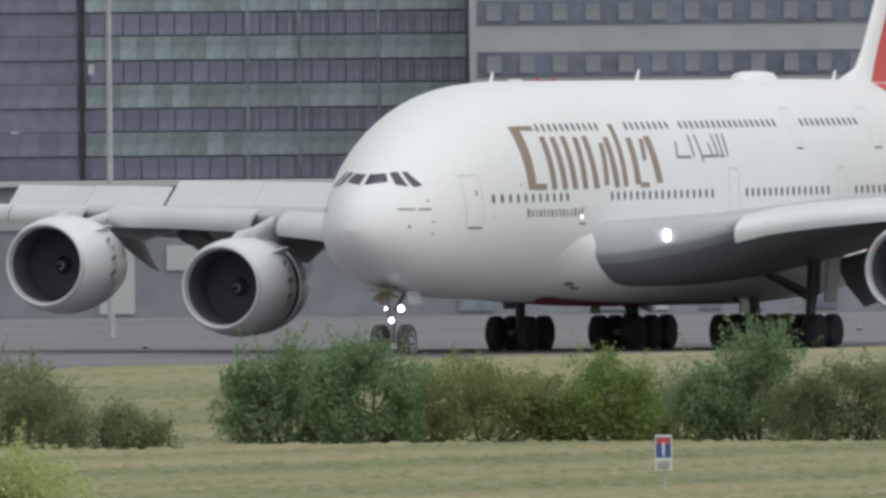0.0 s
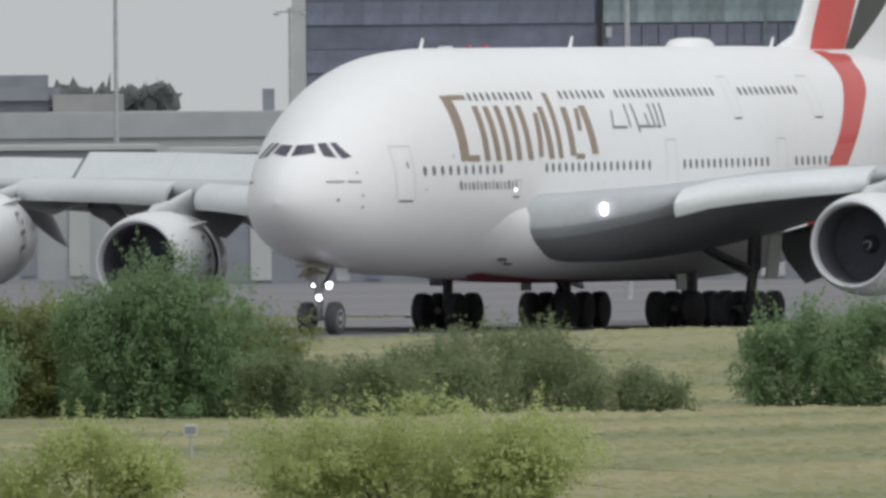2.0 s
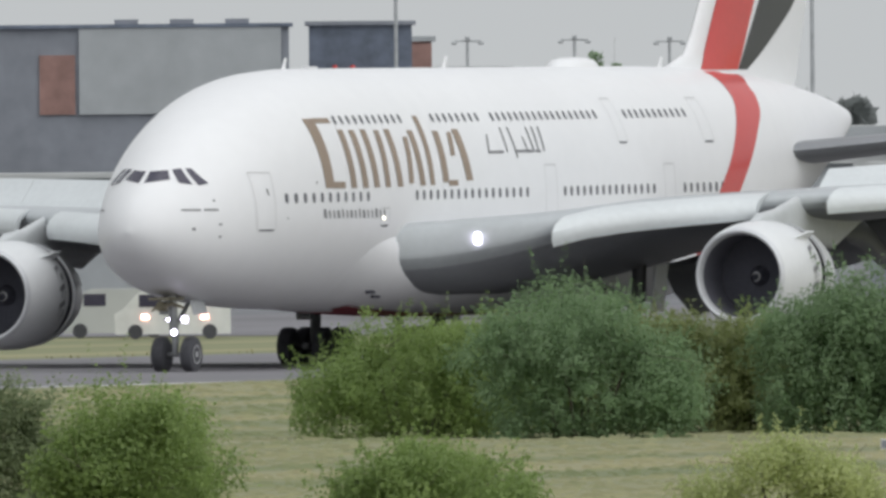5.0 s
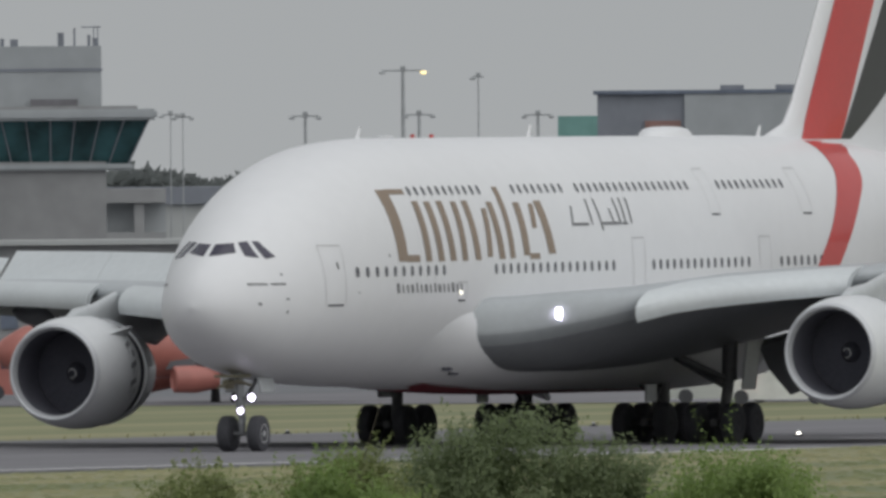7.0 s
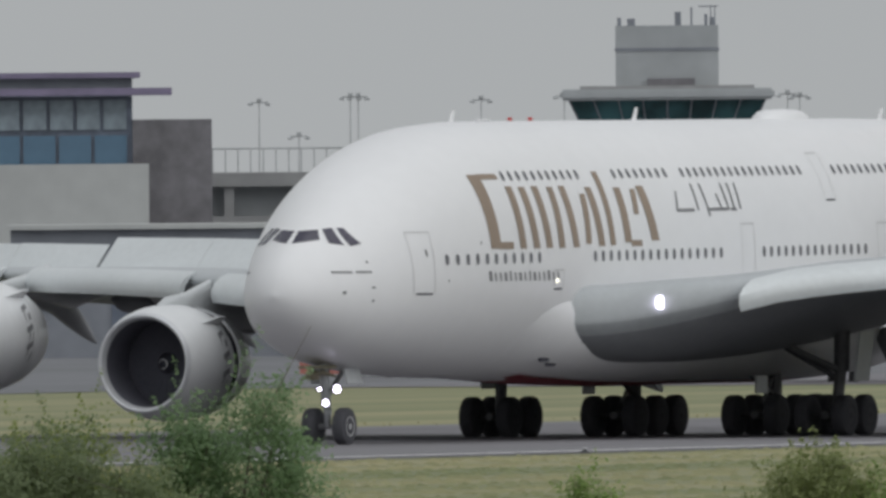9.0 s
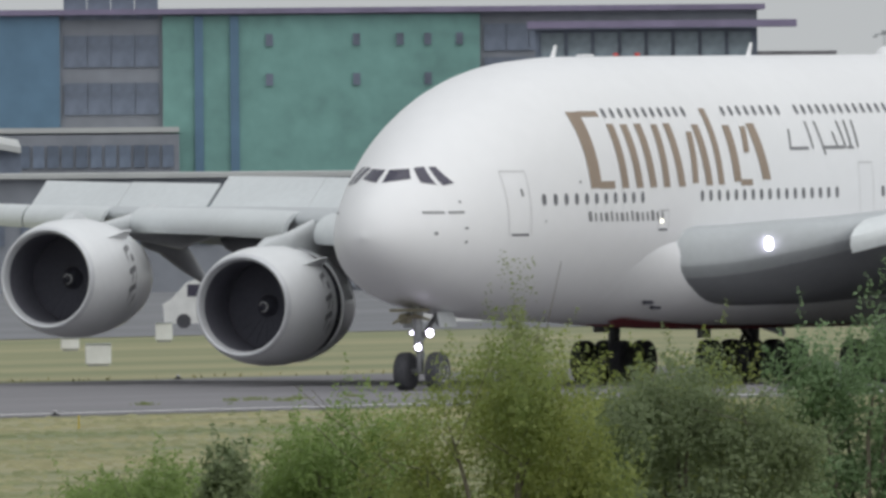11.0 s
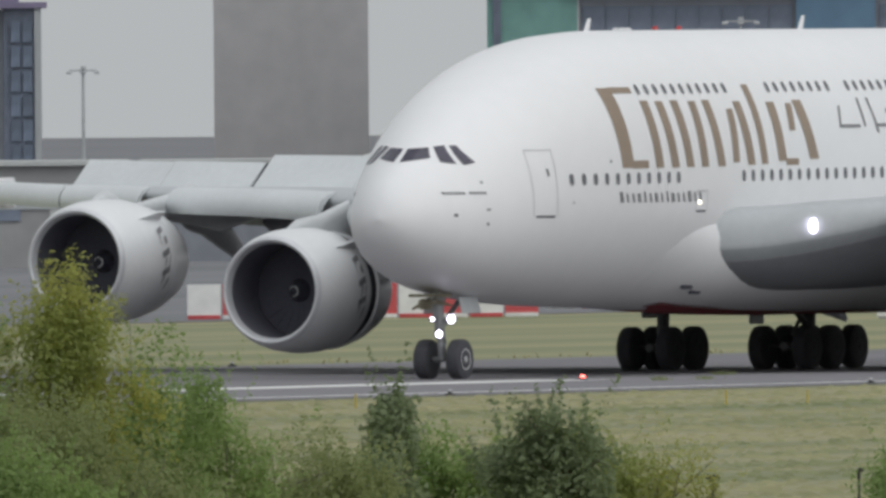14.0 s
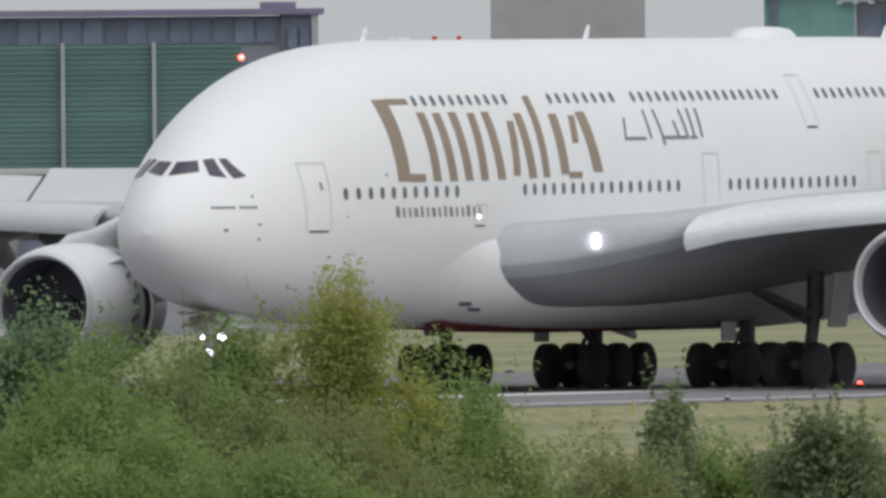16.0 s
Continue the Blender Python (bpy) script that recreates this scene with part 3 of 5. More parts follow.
for side in (1, -1):
    strokes("title_bar", [(10.8, 8.98, 11.05, 6.5, 0.76), (12.9, 8.58, 13.2, 6.49, 0.51), (13.9, 8.56, 14.3, 6.49, 0.51), (14.95, 8.58, 15.35, 6.5, 0.51), (16.2, 8.55, 16.4, 6.5, 0.49), (17.2, 8.58, 17.6, 6.51, 0.51), (18.75, 8.3, 18.65, 6.62, 0.44), (19.4, 8.53, 19.75, 6.54, 0.51), (20.45, 9.05, 20.7, 6.56, 0.44), (21.8, 8.5, 22.0, 6.65, 0.56), (23.1, 8.45, 22.95, 7.6, 0.41), (23.75, 8.55, 24.3, 6.7, 0.63)], GOLD, "bronze painted bar", side)
    strokes("title_foot", [(11.85, 6.72, 11.85, 6.48, 1.1), (11.7, 9.0, 11.75, 8.82, 1.3), (22.7, 6.72, 22.7, 6.52, 0.9)], GOLD, "bronze painted bar", side, 2)
    strokes("script_bar", [(26.7, 8.35, 26.5, 7.7, 0.13), (28.2, 8.6, 28.3, 7.7, 0.13), (28.9, 8.6, 29.2, 7.5, 0.14), (30.7, 8.6, 30.9, 7.7, 0.14), (31.3, 8.62, 31.35, 7.7, 0.14), (31.9, 8.62, 31.9, 7.72, 0.14), (30.1, 8.25, 30.3, 7.7, 0.13)], GREYMARK, "grey-brown painted bar", side)
    strokes("script_base", [(27.2, 7.76, 27.2, 7.66, 1.5), (30.0, 7.78, 30.0, 7.68, 1.6), (31.3, 7.77, 31.3, 7.68, 0.5)], GREYMARK, "grey-brown painted bar", side, 2)
    strokes("address_bar", [(10.5 + 0.39 * k, 5.70 if k % 4 else 5.75, 10.6 + 0.39 * k, 5.42, 0.12 if k % 3 else 0.2) for k in range(15)], GREYMARK, "thin grey painted bar", side, 2)
    strokes("type_bar", [(2.1 + 0.13 * k, 5.82, 2.13 + 0.13 * k, 5.74, 0.10) for k in range(12) if k != 6], GREYMARK, "tiny grey painted bar", side, 1)
    strokes("sensor", [(3.53, 6.15, 3.53, 6.07, 0.08), (2.36, 5.15, 2.36, 5.05, 0.14), (3.59, 5.29, 3.59, 5.23, 0.16), (3.56, 4.86, 3.56, 4.77, 0.1), (7.6, 5.47, 7.6, 5.41, 0.08), (9.95, 6.75, 9.95, 6.66, 0.1), (6.35, 6.5, 6.4, 6.27, 0.1)], GREYMARK, "dark probe", side, 1)
    # doors: hairline outline and dark sill
    for a0, a1, z0, z1 in ((5.55, 6.75, 5.02, 7.08), (31.65, 32.75, 5.1, 7.22), (43.4, 44.4, 5.15, 7.2), (39.4, 40.3, 8.0, 9.6), (47.9, 48.9, 8.0, 9.6), (15.7, 16.5, 5.12, 5.75)):
        strokes("door_seam", [(a0, z1, a0, z0, 0.028), (a1, z1, a1, z0, 0.028)], SEAM, "hairline door seam", side)
        strokes("door_seam", [((a0 + a1) / 2, z1 + 0.02, (a0 + a1) / 2, z1 - 0.02, a1 - a0)], SEAM, "hairline door seam", side, 1)
        strokes("door_sill", [((a0 + a1) / 2, z0 + 0.03, (a0 + a1) / 2, z0 - 0.03, (a1 - a0) * 0.8)], DARK, "dark door sill", side, 1)
    # red band round the tail
    lo = smooth_curve([2.6, 4.5, 6.24, 7.33, 8.13, 8.93, 9.54, 9.94, 10.28, 10.74], [45.6, 47.1, 48.93, 50.28, 51.19, 52.11, 52.83, 53.08, 53.35, 53.9])
    hi = smooth_curve([2.6, 4.5, 6.23, 7.32, 8.32, 9.12, 9.73, 10.03, 10.2, 10.45, 10.74], [47.4, 49.1, 51.06, 52.42, 53.77, 55.08, 55.74, 56.0, 56.5, 57.8, 59.3])
    bm = bmesh.new()

    def band(u, v):
        z = 2.65 + (10.56 - 2.65) * v
        a = lo(z) + (hi(z) - lo(z)) * u
        zz = min(z, f_top(a) - 0.012)
        return loc(a, side * (skin(a, zz) + 0.015), zz + 0.004)
    grid_patch(bm, band, 10, 60)
    part("red_band", bm, RED, fuselage, "red band painted round the tail")

# things on the roof: antennas, beacon, aerial dome
for a, hgt in ((15.3, 0.42), (30.75, 0.45), (52.0, 0.4)):
    bm = bmesh.new()
    z = f_top(a) - 0.03
    loft(bm, [[loc(a, 0.04, z), loc(a + 0.35, 0.0, z), loc(a, -0.04, z), loc(a - 0.05, 0, z)], [loc(a + 0.3, 0.02, z + hgt), loc(a + 0.5, 0, z + hgt), loc(a + 0.3, -0.02, z + hgt), loc(a + 0.27, 0, z + hgt)]])
    part("blade_antenna", bm, WHITE, fuselage)
bm = bmesh.new()
loft(bm, [[loc(43.5 + x * math.cos(g), y * math.sin(g), 10.72 + zz) for g in [k * math.tau / 28 for k in range(28)]] for x, y, zz in ((1.85, 0.75, 0), (1.75, 0.72, 0.14), (1.4, 0.62, 0.3), (0.8, 0.4, 0.37), (0.1, 0.05, 0.39))])
part("aerial_dome", bm, WHITE, fuselage, "low white aerial dome")
bm = bmesh.new()
box(bm, loc(18.0, 0, 10.8), (0.9, 0.3, 0.1), None, 0.04)
part("aerial_plate", bm, WHITE, fuselage)
for a in (20.4, 22.1):
    bm = bmesh.new()
    box(bm, loc(a, 0, 10.83), (0.25, 0.18, 0.12), None, 0.05)
    part("beacon", bm, RED, fuselage, "small red roof beacon, unlit")
bm = bmesh.new()
lathe(bm, [(-0.02, 0.005), (0.0, 0.06), (0.12, 0.08)], loc(15.9, skin(15.9, 5.4) - 0.02, 5.4), 14)
part("side_light", bm, SIDELAMP, fuselage, "small glowing side light")


# ---- ground ----
def sheet(name, x0, x1, y0, y1, z, mat, label, category, nx=1, ny=1):
    bm = bmesh.new()
    grid_patch(bm, lambda u, v: (x0 + (x1 - x0) * u, y0 + (y1 - y0) * v, z), nx, ny)
    return tagged(part(name, bm, mat, None, label, False), "", category, kind="structure")


def grass_material(name="mown_grass", island=0.0):
    """Mown grass: long bands of dry and green along the runway, patches, and fine blades."""
    m = paint(name, (0.275, 0.255, 0.15), 0.95, scale=0.3, fine=3.0, stretch=(0.12, 1, 1), colour2=(0.165, 0.185, 0.10), island=island)
    n, l = m.node_tree.nodes, m.node_tree.links
    tc = n.new("ShaderNodeTexCoord")
    mp = n.new("ShaderNodeMapping")
    mp.inputs["Scale"].default_value = (0.004, 0.11, 1)
    l.new(tc.outputs["Object"], mp.inputs["Vector"])
    bands = n.new("ShaderNodeTexNoise")
    bands.inputs["Scale"].default_value, bands.inputs["Detail"].default_value = 1.0, 5
    l.new(mp.outputs[0], bands.inputs["Vector"])
    ramp = n.new("ShaderNodeValToRGB")
    e = ramp.color_ramp.elements
    e[0].position, e[0].color = 0.40, (0.15, 0.182, 0.078, 1)
    e[1].position, e[1].color = 0.62, (0.335, 0.305, 0.165, 1)
    l.new(bands.outputs["Fac"], ramp.inputs["Fac"])
    mx = n.new("ShaderNodeMix")
    mx.data_type = "RGBA"
    mx.inputs["Factor"].default_value = 0.55
    b = n["Principled BSDF"]
    old = b.inputs["Base Color"].links[0].from_socket
    l.new(old, mx.inputs["A"])
    l.new(ramp.outputs["Color"], mx.inputs["B"])
    l.new(mx.outputs["Result"], b.inputs["Base Color"])
    return m


GRASS = grass_material()
ASPHALT = paint("runway_asphalt", (0.190, 0.183, 0.195), 0.85, var=0.12, scale=0.4, fine=3, stretch=(0.06, 1, 1))
APRON = paint("apron_concrete", (0.175, 0.178, 0.19), 0.9, var=0.1, scale=0.3, fine=1.5, stretch=(0.2, 1, 1))
LINE = paint("runway_white", (0.75, 0.75, 0.73), 0.7, var=0.08, fine=3)
sheet("ground", -800, 4900, -800, 4000, 0.0, GRASS, "mown grass airfield, partly dry and yellow", "grass")
sheet("runway", 500, 2600, 495.0, 552.0, 0.02, ASPHALT, "worn grey asphalt runway", "runway")
sheet("apron", 500, 4500, 646.0, 3600.0, 0.02, APRON, "dull grey apron in front of the terminal", "apron")
sheet("taxiway", 1500, 4500, 552.0, 646.0, 0.03, ASPHALT, "worn grey asphalt taxiway beside the runway", "taxiway")
sheet("runway_centre_line", 700, 1106, 512.2, 515.2, 0.03, LINE, "long white painted centre line", "runway marking")
sheet("runway_edge_line", 500, 2600, 498.5, 499.4, 0.03, LINE, "thin worn white edge line", "runway marking")


def fringe(name, x0, x1, y0, y1, n, hgt, seed, mat, label, width=0.05):
    """Tufts of long grass, as blades."""
    r = np.random.RandomState(seed)
    c = np.stack([r.uniform(x0, x1, n), r.uniform(y0, y1, n), np.zeros(n)], 1)
    a = r.uniform(0, math.tau, n)
    d = np.stack([np.cos(a), np.sin(a), np.zeros(n)], 1) * width
    top = c + np.stack([r.normal(0, 0.06, n), r.normal(0, 0.06, n), hgt * r.uniform(0.4, 1.1, n)], 1)
    v = np.stack([c - d, c + d, top], 1).reshape(-1, 3)
    me = bpy.data.meshes.new(name)
    me.from_pydata(v.tolist(), [], np.arange(3 * n).reshape(-1, 3).tolist())
    me.materials.append(mat)
    return tagged(new(name, me), label, "grass", kind="stuff")


STRAW = paint("long_grass", (0.27, 0.25, 0.11), 0.9, fine=2, island=0.3)
bm = bmesh.new()
prof = smooth_curve([440, 470, 488, 494, 500], [0.004, 0.06, 0.15, 0.13, -0.02])
grid_patch(bm, lambda u, v: (1225 + 565 * u, 440 + 60 * v, 0.004 + 3.1 * prof(440 + 60 * v) * min(1, u * 5.5) if 0 < v < 1 else -0.02), 60, 30)
tagged(part("grass_bank", bm, GRASS, None, "low grass bank along the runway"), "", "grass", kind="structure")
BLADES = grass_material("grass_blades", 0.3)


def turf(name, az0, az1, d0, d1, n, hgt, seed, label):
    """Loose tussocks standing out of the mown grass."""
    r = np.random.RandomState(seed)
    az, d = r.uniform(az0, az1, n), r.uniform(d0, d1, n)
    c = np.stack([d * np.cos(az), d * np.sin(az), np.zeros(n)], 1)
    c = c[c[:, 1] < 493]
    n = len(c)
    c[:, 2] = [0.0 if x < 1225 or y < 442 else 3.1 * prof(y) * min(1, (x - 1225) / 103) for x, y, _ in c]
    side = np.array([-math.sin((az0 + az1) / 2), math.cos((az0 + az1) / 2), 0.0])
    w = r.uniform(0.05, 0.3, n)[:, None]
    h = hgt * r.uniform(0.25, 1.0, n)[:, None]
    back = np.array([1.0, 0.4, 0]) * h * 1.2
    up_z = np.array([0, 0, 1.0])
    v = np.stack([c - side * w, c + side * w, c + side * w * r.uniform(0.1, 0.7, (n, 1)) + up_z * h + back, c - side * w * r.uniform(0.1, 0.7, (n, 1)) + up_z * h * r.uniform(0.5, 1, (n, 1)) + back], 1).reshape(-1, 3)
    me = bpy.data.meshes.new(name)
    me.from_pydata(v.tolist(), [], np.arange(4 * n).reshape(-1, 4).tolist())
    me.materials.append(BLADES)
    return tagged(new(name, me), label, "grass", kind="stuff")


turf("grass_tussocks", 0.326, 0.460, 880, 1480, 60000, 0.10, 5, "short dry and green grass tussocks")
fringe("far_verge_grass", 1050, 1500, 552.5, 557, 500, 0.16, 7, STRAW, "straggling weeds at the runway's far edge")


# ---- distant buildings: sites given by bearing (radians) and distance ----
def site(az, d, z=0):
    return pose(d * math.cos(az), d * math.sin(az), z, 0, 0, math.degrees(az) - 90)


def up(el, d):
    """Height at which a line of sight of that slope passes at distance d."""
    return EYE.z + d * el


# Most far colours here are paled or dulled, with haze put into them.
DGLASS = paint("dark_facade_glass", (0.175, 0.205, 0.265), 0.35, var=0.2, scale=0.5, fine=1.2)
MGLASS = paint("pale_facade_glass", (0.25, 0.30, 0.335), 0.3, var=0.25, scale=0.5, fine=1.2)
VIOLETG = random_panes(paint("violet_facade_glass", (0.195, 0.21, 0.275), 0.3, var=0.15, scale=0.5, fine=1.2), 0.12)
GREENG = random_panes(paint("grey_green_facade_glass", (0.27, 0.33, 0.345), 0.3, var=0.2, scale=0.6, fine=1.2), 0.2)
TEAL = paint("green_facade_glass", (0.19, 0.37, 0.335), 0.35, var=0.12, scale=0.4, fine=0.8)
HOTELG = random_panes(paint("hotel_window_glass", (0.15, 0.185, 0.245), 0.3, var=0.2, scale=0.5, fine=1.2), 0.2)
BLUE = paint("blue_facade_panel", (0.12, 0.215, 0.31), 0.4, var=0.08, scale=0.4, fine=0.8)
SLATE = paint("slate_cladding", (0.26, 0.276, 0.31), 0.6, var=0.12, scale=0.3, fine=0.7)
CLAD = paint("grey_cladding", (0.41, 0.43, 0.44), 0.6, var=0.08, scale=0.3, fine=0.7)
PALE = paint("pale_cladding", (0.506, 0.517, 0.506), 0.6, var=0.06, scale=0.3, fine=0.7)
CONC = paint("weathered_concrete", (0.33, 0.33, 0.33), 0.85, var=0.1, scale=0.3, fine=0.6)
TOWERC = paint("pale_weathered_concrete", (0.425, 0.415, 0.415), 0.85, var=0.07, scale=0.3, fine=0.6)
ROOF = paint("violet_roof_edge", (0.225, 0.193, 0.290), 0.5, var=0.08, fine=0.8)
BRICKD = paint("dark_brick_cladding", (0.20, 0.193, 0.205), 0.8, var=0.15, fine=1.5)
REDB = paint("red_brick_cladding", (0.326, 0.194, 0.167), 0.8, var=0.12, fine=1.0)
GREENC = paint("green_cladding", (0.125, 0.23, 0.20), 0.55, var=0.12, scale=0.3, fine=0.6, stretch=(0.1, 0.1, 2))
MASTM = paint("hazed_mast_grey", (0.44, 0.455, 0.46), 0.6, 0.0, var=0.1, fine=2)
WHITEM = paint("white_metal", (0.72, 0.72, 0.70), 0.5, var=0.06, fine=2)
BARRED = paint("barrier_red", (0.52, 0.07, 0.075), 0.5, var=0.1, fine=3)
ORANGE = paint("orange_livery", (0.48, 0.23, 0.13), 0.4, var=0.06, fine=1)
JETRED = paint("red_livery", (0.46, 0.17, 0.14), 0.4, var=0.06, fine=1)
NAVY = paint("blue_livery", (0.04, 0.10, 0.32), 0.4, var=0.06, fine=1)
BLACKM = paint("black_metal", (0.03, 0.03, 0.032), 0.6, var=0.1, fine=3)


class Site:
    """A building at a bearing: walls and fittings in metres, x across, y away, z up."""

    def __init__(self, name, az0, az1, d, label, category="building"):
        self.az, self.d = (az0 + az1) / 2, d
        self.root = thing(name, site(self.az, d), label, category)

    def x(self, az):
        return (self.az - az) * self.d

    def slab(self, name, az0, az1, el0, el1, mat, depth=12.0, out=0.0, label="", parent=None, bevel=0.0):
        x0, x1 = self.x(az0), self.x(az1)
        z0 = 0.0 if el0 is None else up(el0, self.d)
        z1 = up(el1, self.d)
        bm = bmesh.new()
        box(bm, ((x0 + x1) / 2, depth / 2 - out, (z0 + z1) / 2), (abs(x1 - x0), depth, abs(z1 - z0)), None, bevel)
        return part(name, bm, mat, parent or self.root, label, False)

    def panes(self, name, az0, az1, el0, el1, n, mat, fill=0.86, out=0.12, depth=0.1, rows=1, fillz=0.8):
        x0, x1 = self.x(az0), self.x(az1)
        z0, z1 = up(el0, self.d), up(el1, self.d)
        w, hh = (x1 - x0) / n, (z1 - z0) / rows
        bm = bmesh.new()
        box(bm, (0, 0, 0), (w * fill, depth, hh * fillz))
        me = bpy.data.meshes.new(name)
        bm.to_mesh(me)
        bm.free()
        me.materials.append(mat)
        for r in range(rows):
            for k in range(n):
                shared(name, me, Matrix.Translation((x0 + w * (k + 0.5), -out, z0 + hh * (r + 0.5))), self.root)


# dark glass office block with pale spandrel bands
b = Site("office_block", 0.3566, 0.3394, 2400, "dark blue glass office block with pale floor bands", "office building")
b.slab("wall", 0.3566, 0.3394, None, 0.0042, DGLASS, 30)
b.slab("corner_joint", 0.34925, 0.34912, None, 0.0042, BLACKM, 0.4, 0.35)
for k in range(-2, 4):
    e = 0.00106 + 0.00121 * k
    b.slab("dark_band", 0.3566, 0.3395, e - 0.00058, e, VIOLETG, 0.3, 0.05)
    b.panes("pane", 0.3490, 0.3395, e - 0.00056, e - 0.00002, 22, VIOLETG, 0.9, 0.12, fillz=0.98)
    b.panes("mullion", 0.3450, 0.3395, e - 0.00056, e - 0.00002, 13, MGLASS, 0.12, 0.2, fillz=0.98)
    b.panes("spandrel_panel", 0.3491, 0.3395, e + 0.00002, e + 0.00062, 22, GREENG, 0.985, 0.16, fillz=0.97)
    b.panes("spandrel_panel", 0.3566, 0.3493, e + 0.00002, e + 0.00062, 15, VIOLETG, 0.985, 0.16, fillz=0.97)
for az in (0.3450, 0.3437, 0.3417):
    b.slab("fin", az + 0.00004, az - 0.00004, -0.0021, 0.0042, MGLASS, 0.2, 0.3)
b.slab("lit_window", 0.34903, 0.34888, 0.00072, 0.00098, PALE, 0.2, 0.2, "pale lit window")
b.slab("lit_window", 0.35100, 0.35078, -0.0011, -0.0007, PALE, 0.2, 0.2, "pale lit window")
b.slab("corner_column", 0.35695, 0.3566, None, 0.0042, PALE, 3, 0.5, "pale corner column")
b = Site("concrete_block", 0.3394, 0.3240, 2380, "grey concrete block with ribbon windows", "office building")
b.slab("wall", 0.3394, 0.3240, None, 0.0042, CLAD, 30)
for k in range(-1, 3):
    e = 0.0012 + 0.00131 * k
    b.slab("window_recess", 0.3392, 0.3242, e - 0.00062, e, DGLASS, 0.3, 0.1)
    b.panes("pane", 0.3392, 0.3242, e - 0.00058, e - 0.00004, 18, SLATE, 0.45, 0.16)

# tall concrete slab block
b = Site("concrete_tower", 0.4437, 0.4398, 2500, "plain tall grey concrete tower", "tower")
b.slab("wall", 0.4437, 0.4398, None, 0.0052, TOWERC, 12)
b.slab("roof", 0.4439, 0.4396, 0.0052, 0.0054, CLAD, 13, 0.5)

# low buildings by the pier beyond the taxiway
def pier(az0, az1, d, top, mat, seed, label):
    s = Site("pier_building", az0, az1, d, label, "building")
    r = random.Random(seed)
    s.slab("wall", az0, az1, None, top, mat, 18)
    s.slab("roof", az0 + 0.0001, az1 - 0.0001, top, top + 0.00012, PALE, 19, 0.5)
    s.slab("cladding_band", az0, az1, top - 0.0011, top - 0.0008, CLAD, 0.3, 0.15)
    az = az0 - 0.0008
    while az > az1 + 0.0012:
        w = r.uniform(0.0003, 0.0009)
        base = -EYE.z / d
        s.slab(r.choice(("roller_door", "window", "window")), az, az - w, base + r.choice((0.0001, 0.0012)), base + r.uniform(0.0016, 0.0024), r.choice((DGLASS, SLATE, MGLASS, PALE)), 0.3, 0.12)
        az -= w + r.uniform(0.0004, 0.0012)


pier(0.3600, 0.3280, 1850, -0.0021, SLATE, 1, "low grey-blue apron building with dark doors")
pier(0.3720, 0.3604, 1900, -0.0020, CLAD, 2, "low pale grey apron building")
pier(0.3860, 0.3724, 1880, -0.0022, CLAD, 3, "low grey pier with glazed openings")
pier(0.3980, 0.3864, 1860, -0.0021, CONC, 4, "low concrete pier with openings")
pier(0.4125, 0.3984, 1880, -0.0021, SLATE, 5, "low grey pier with dark windows")
pier(0.4300, 0.4129, 1900, -0.0024, SLATE, 6, "low slate-grey apron building")
pier(0.4455, 0.4304, 1950, -0.0027, SLATE, 7, "low dark apron building with pale roof")
pier(0.4640, 0.4459, 1900, -0.0027, CONC, 8, "low concrete building beside the apron")

# dark tree line and roofs far behind
b = Site("far_block", 0.3730, 0.3709, 2700, "far reddish brick building", "building")
b.slab("wall", 0.3725, 0.3710, None, 0.00117, REDB, 20)
b.slab("roof", 0.3726, 0.3709, 0.00117, 0.0013, CLAD, 21, 0.3)
b = Site("far_block", 0.3709, 0.3690, 2650, "far pale grey flat building", "building")
b.slab("wall", 0.3709, 0.3690, None, 0.00042, CLAD, 20)
b.slab("roof", 0.37095, 0.36895, 0.00042, 0.00053, PALE, 21, 0.3)
b = Site("far_roofs", 0.3690, 0.3570, 2600, "long low terminal roof", "building")
# The wall's pale colour stands in for haze below the dark band.
b.slab("wall", 0.3690, 0.3570, None, -0.00105, PALE, 30)
b.slab("dark_band", 0.3690, 0.3571, -0.0017, -0.00107, CLAD, 0.6, 0.4)
b.slab("plant_room", 0.3648, 0.3628, -0.00105, -0.0001, SLATE, 8, -2, "dark rooftop plant room", bevel=0.8)
b.slab("plant_room", 0.3630, 0.3612, -0.00105, -0.0006, CONC, 8, -2, "grey rooftop plant room")
b.slab("vent", 0.3577, 0.3574, -0.00105, -0.0005, SLATE, 2, -2)
b = Site("terminal_hall", 0.3821, 0.3746, 2600, "dark grey terminal hall with roof plant", "terminal")
b.slab("wall", 0.3821, 0.3746, None, 0.00158, SLATE, 30)
b.slab("front_panel", 0.3799, 0.3748, -0.0006, 0.0016, CLAD, 0.5, 0.3, "paler grey front panel")
b.slab("roof", 0.3822, 0.3745, 0.00158, 0.00167, DGLASS, 31, 0.4)
for az in (0.3787, 0.3773, 0.3759):
    b.slab("roof_vent", az + 0.0003, az - 0.0003, 0.00167, 0.00179, SLATE, 4, -3)
b.slab("annex", 0.3831, 0.3821, None, 0.00104, TEAL, 10, 0, "low green-glazed annex")
b.slab("brick_panel", 0.3809, 0.3800, -0.0006, 0.0009, REDB, 0.4, 0.2)
b = Site("terminal_hall", 0.3741, 0.3715, 2620, "dark grey terminal hall with flat roof", "terminal")
b.slab("wall", 0.3741, 0.3715, None, 0.0016, DGLASS, 30)
b.slab("roof", 0.3742, 0.3714, 0.0016, 0.0017, SLATE, 31, 0.4)
b.slab("side_wing", 0.3715, 0.3710, None, 0.0011, REDB, 12)

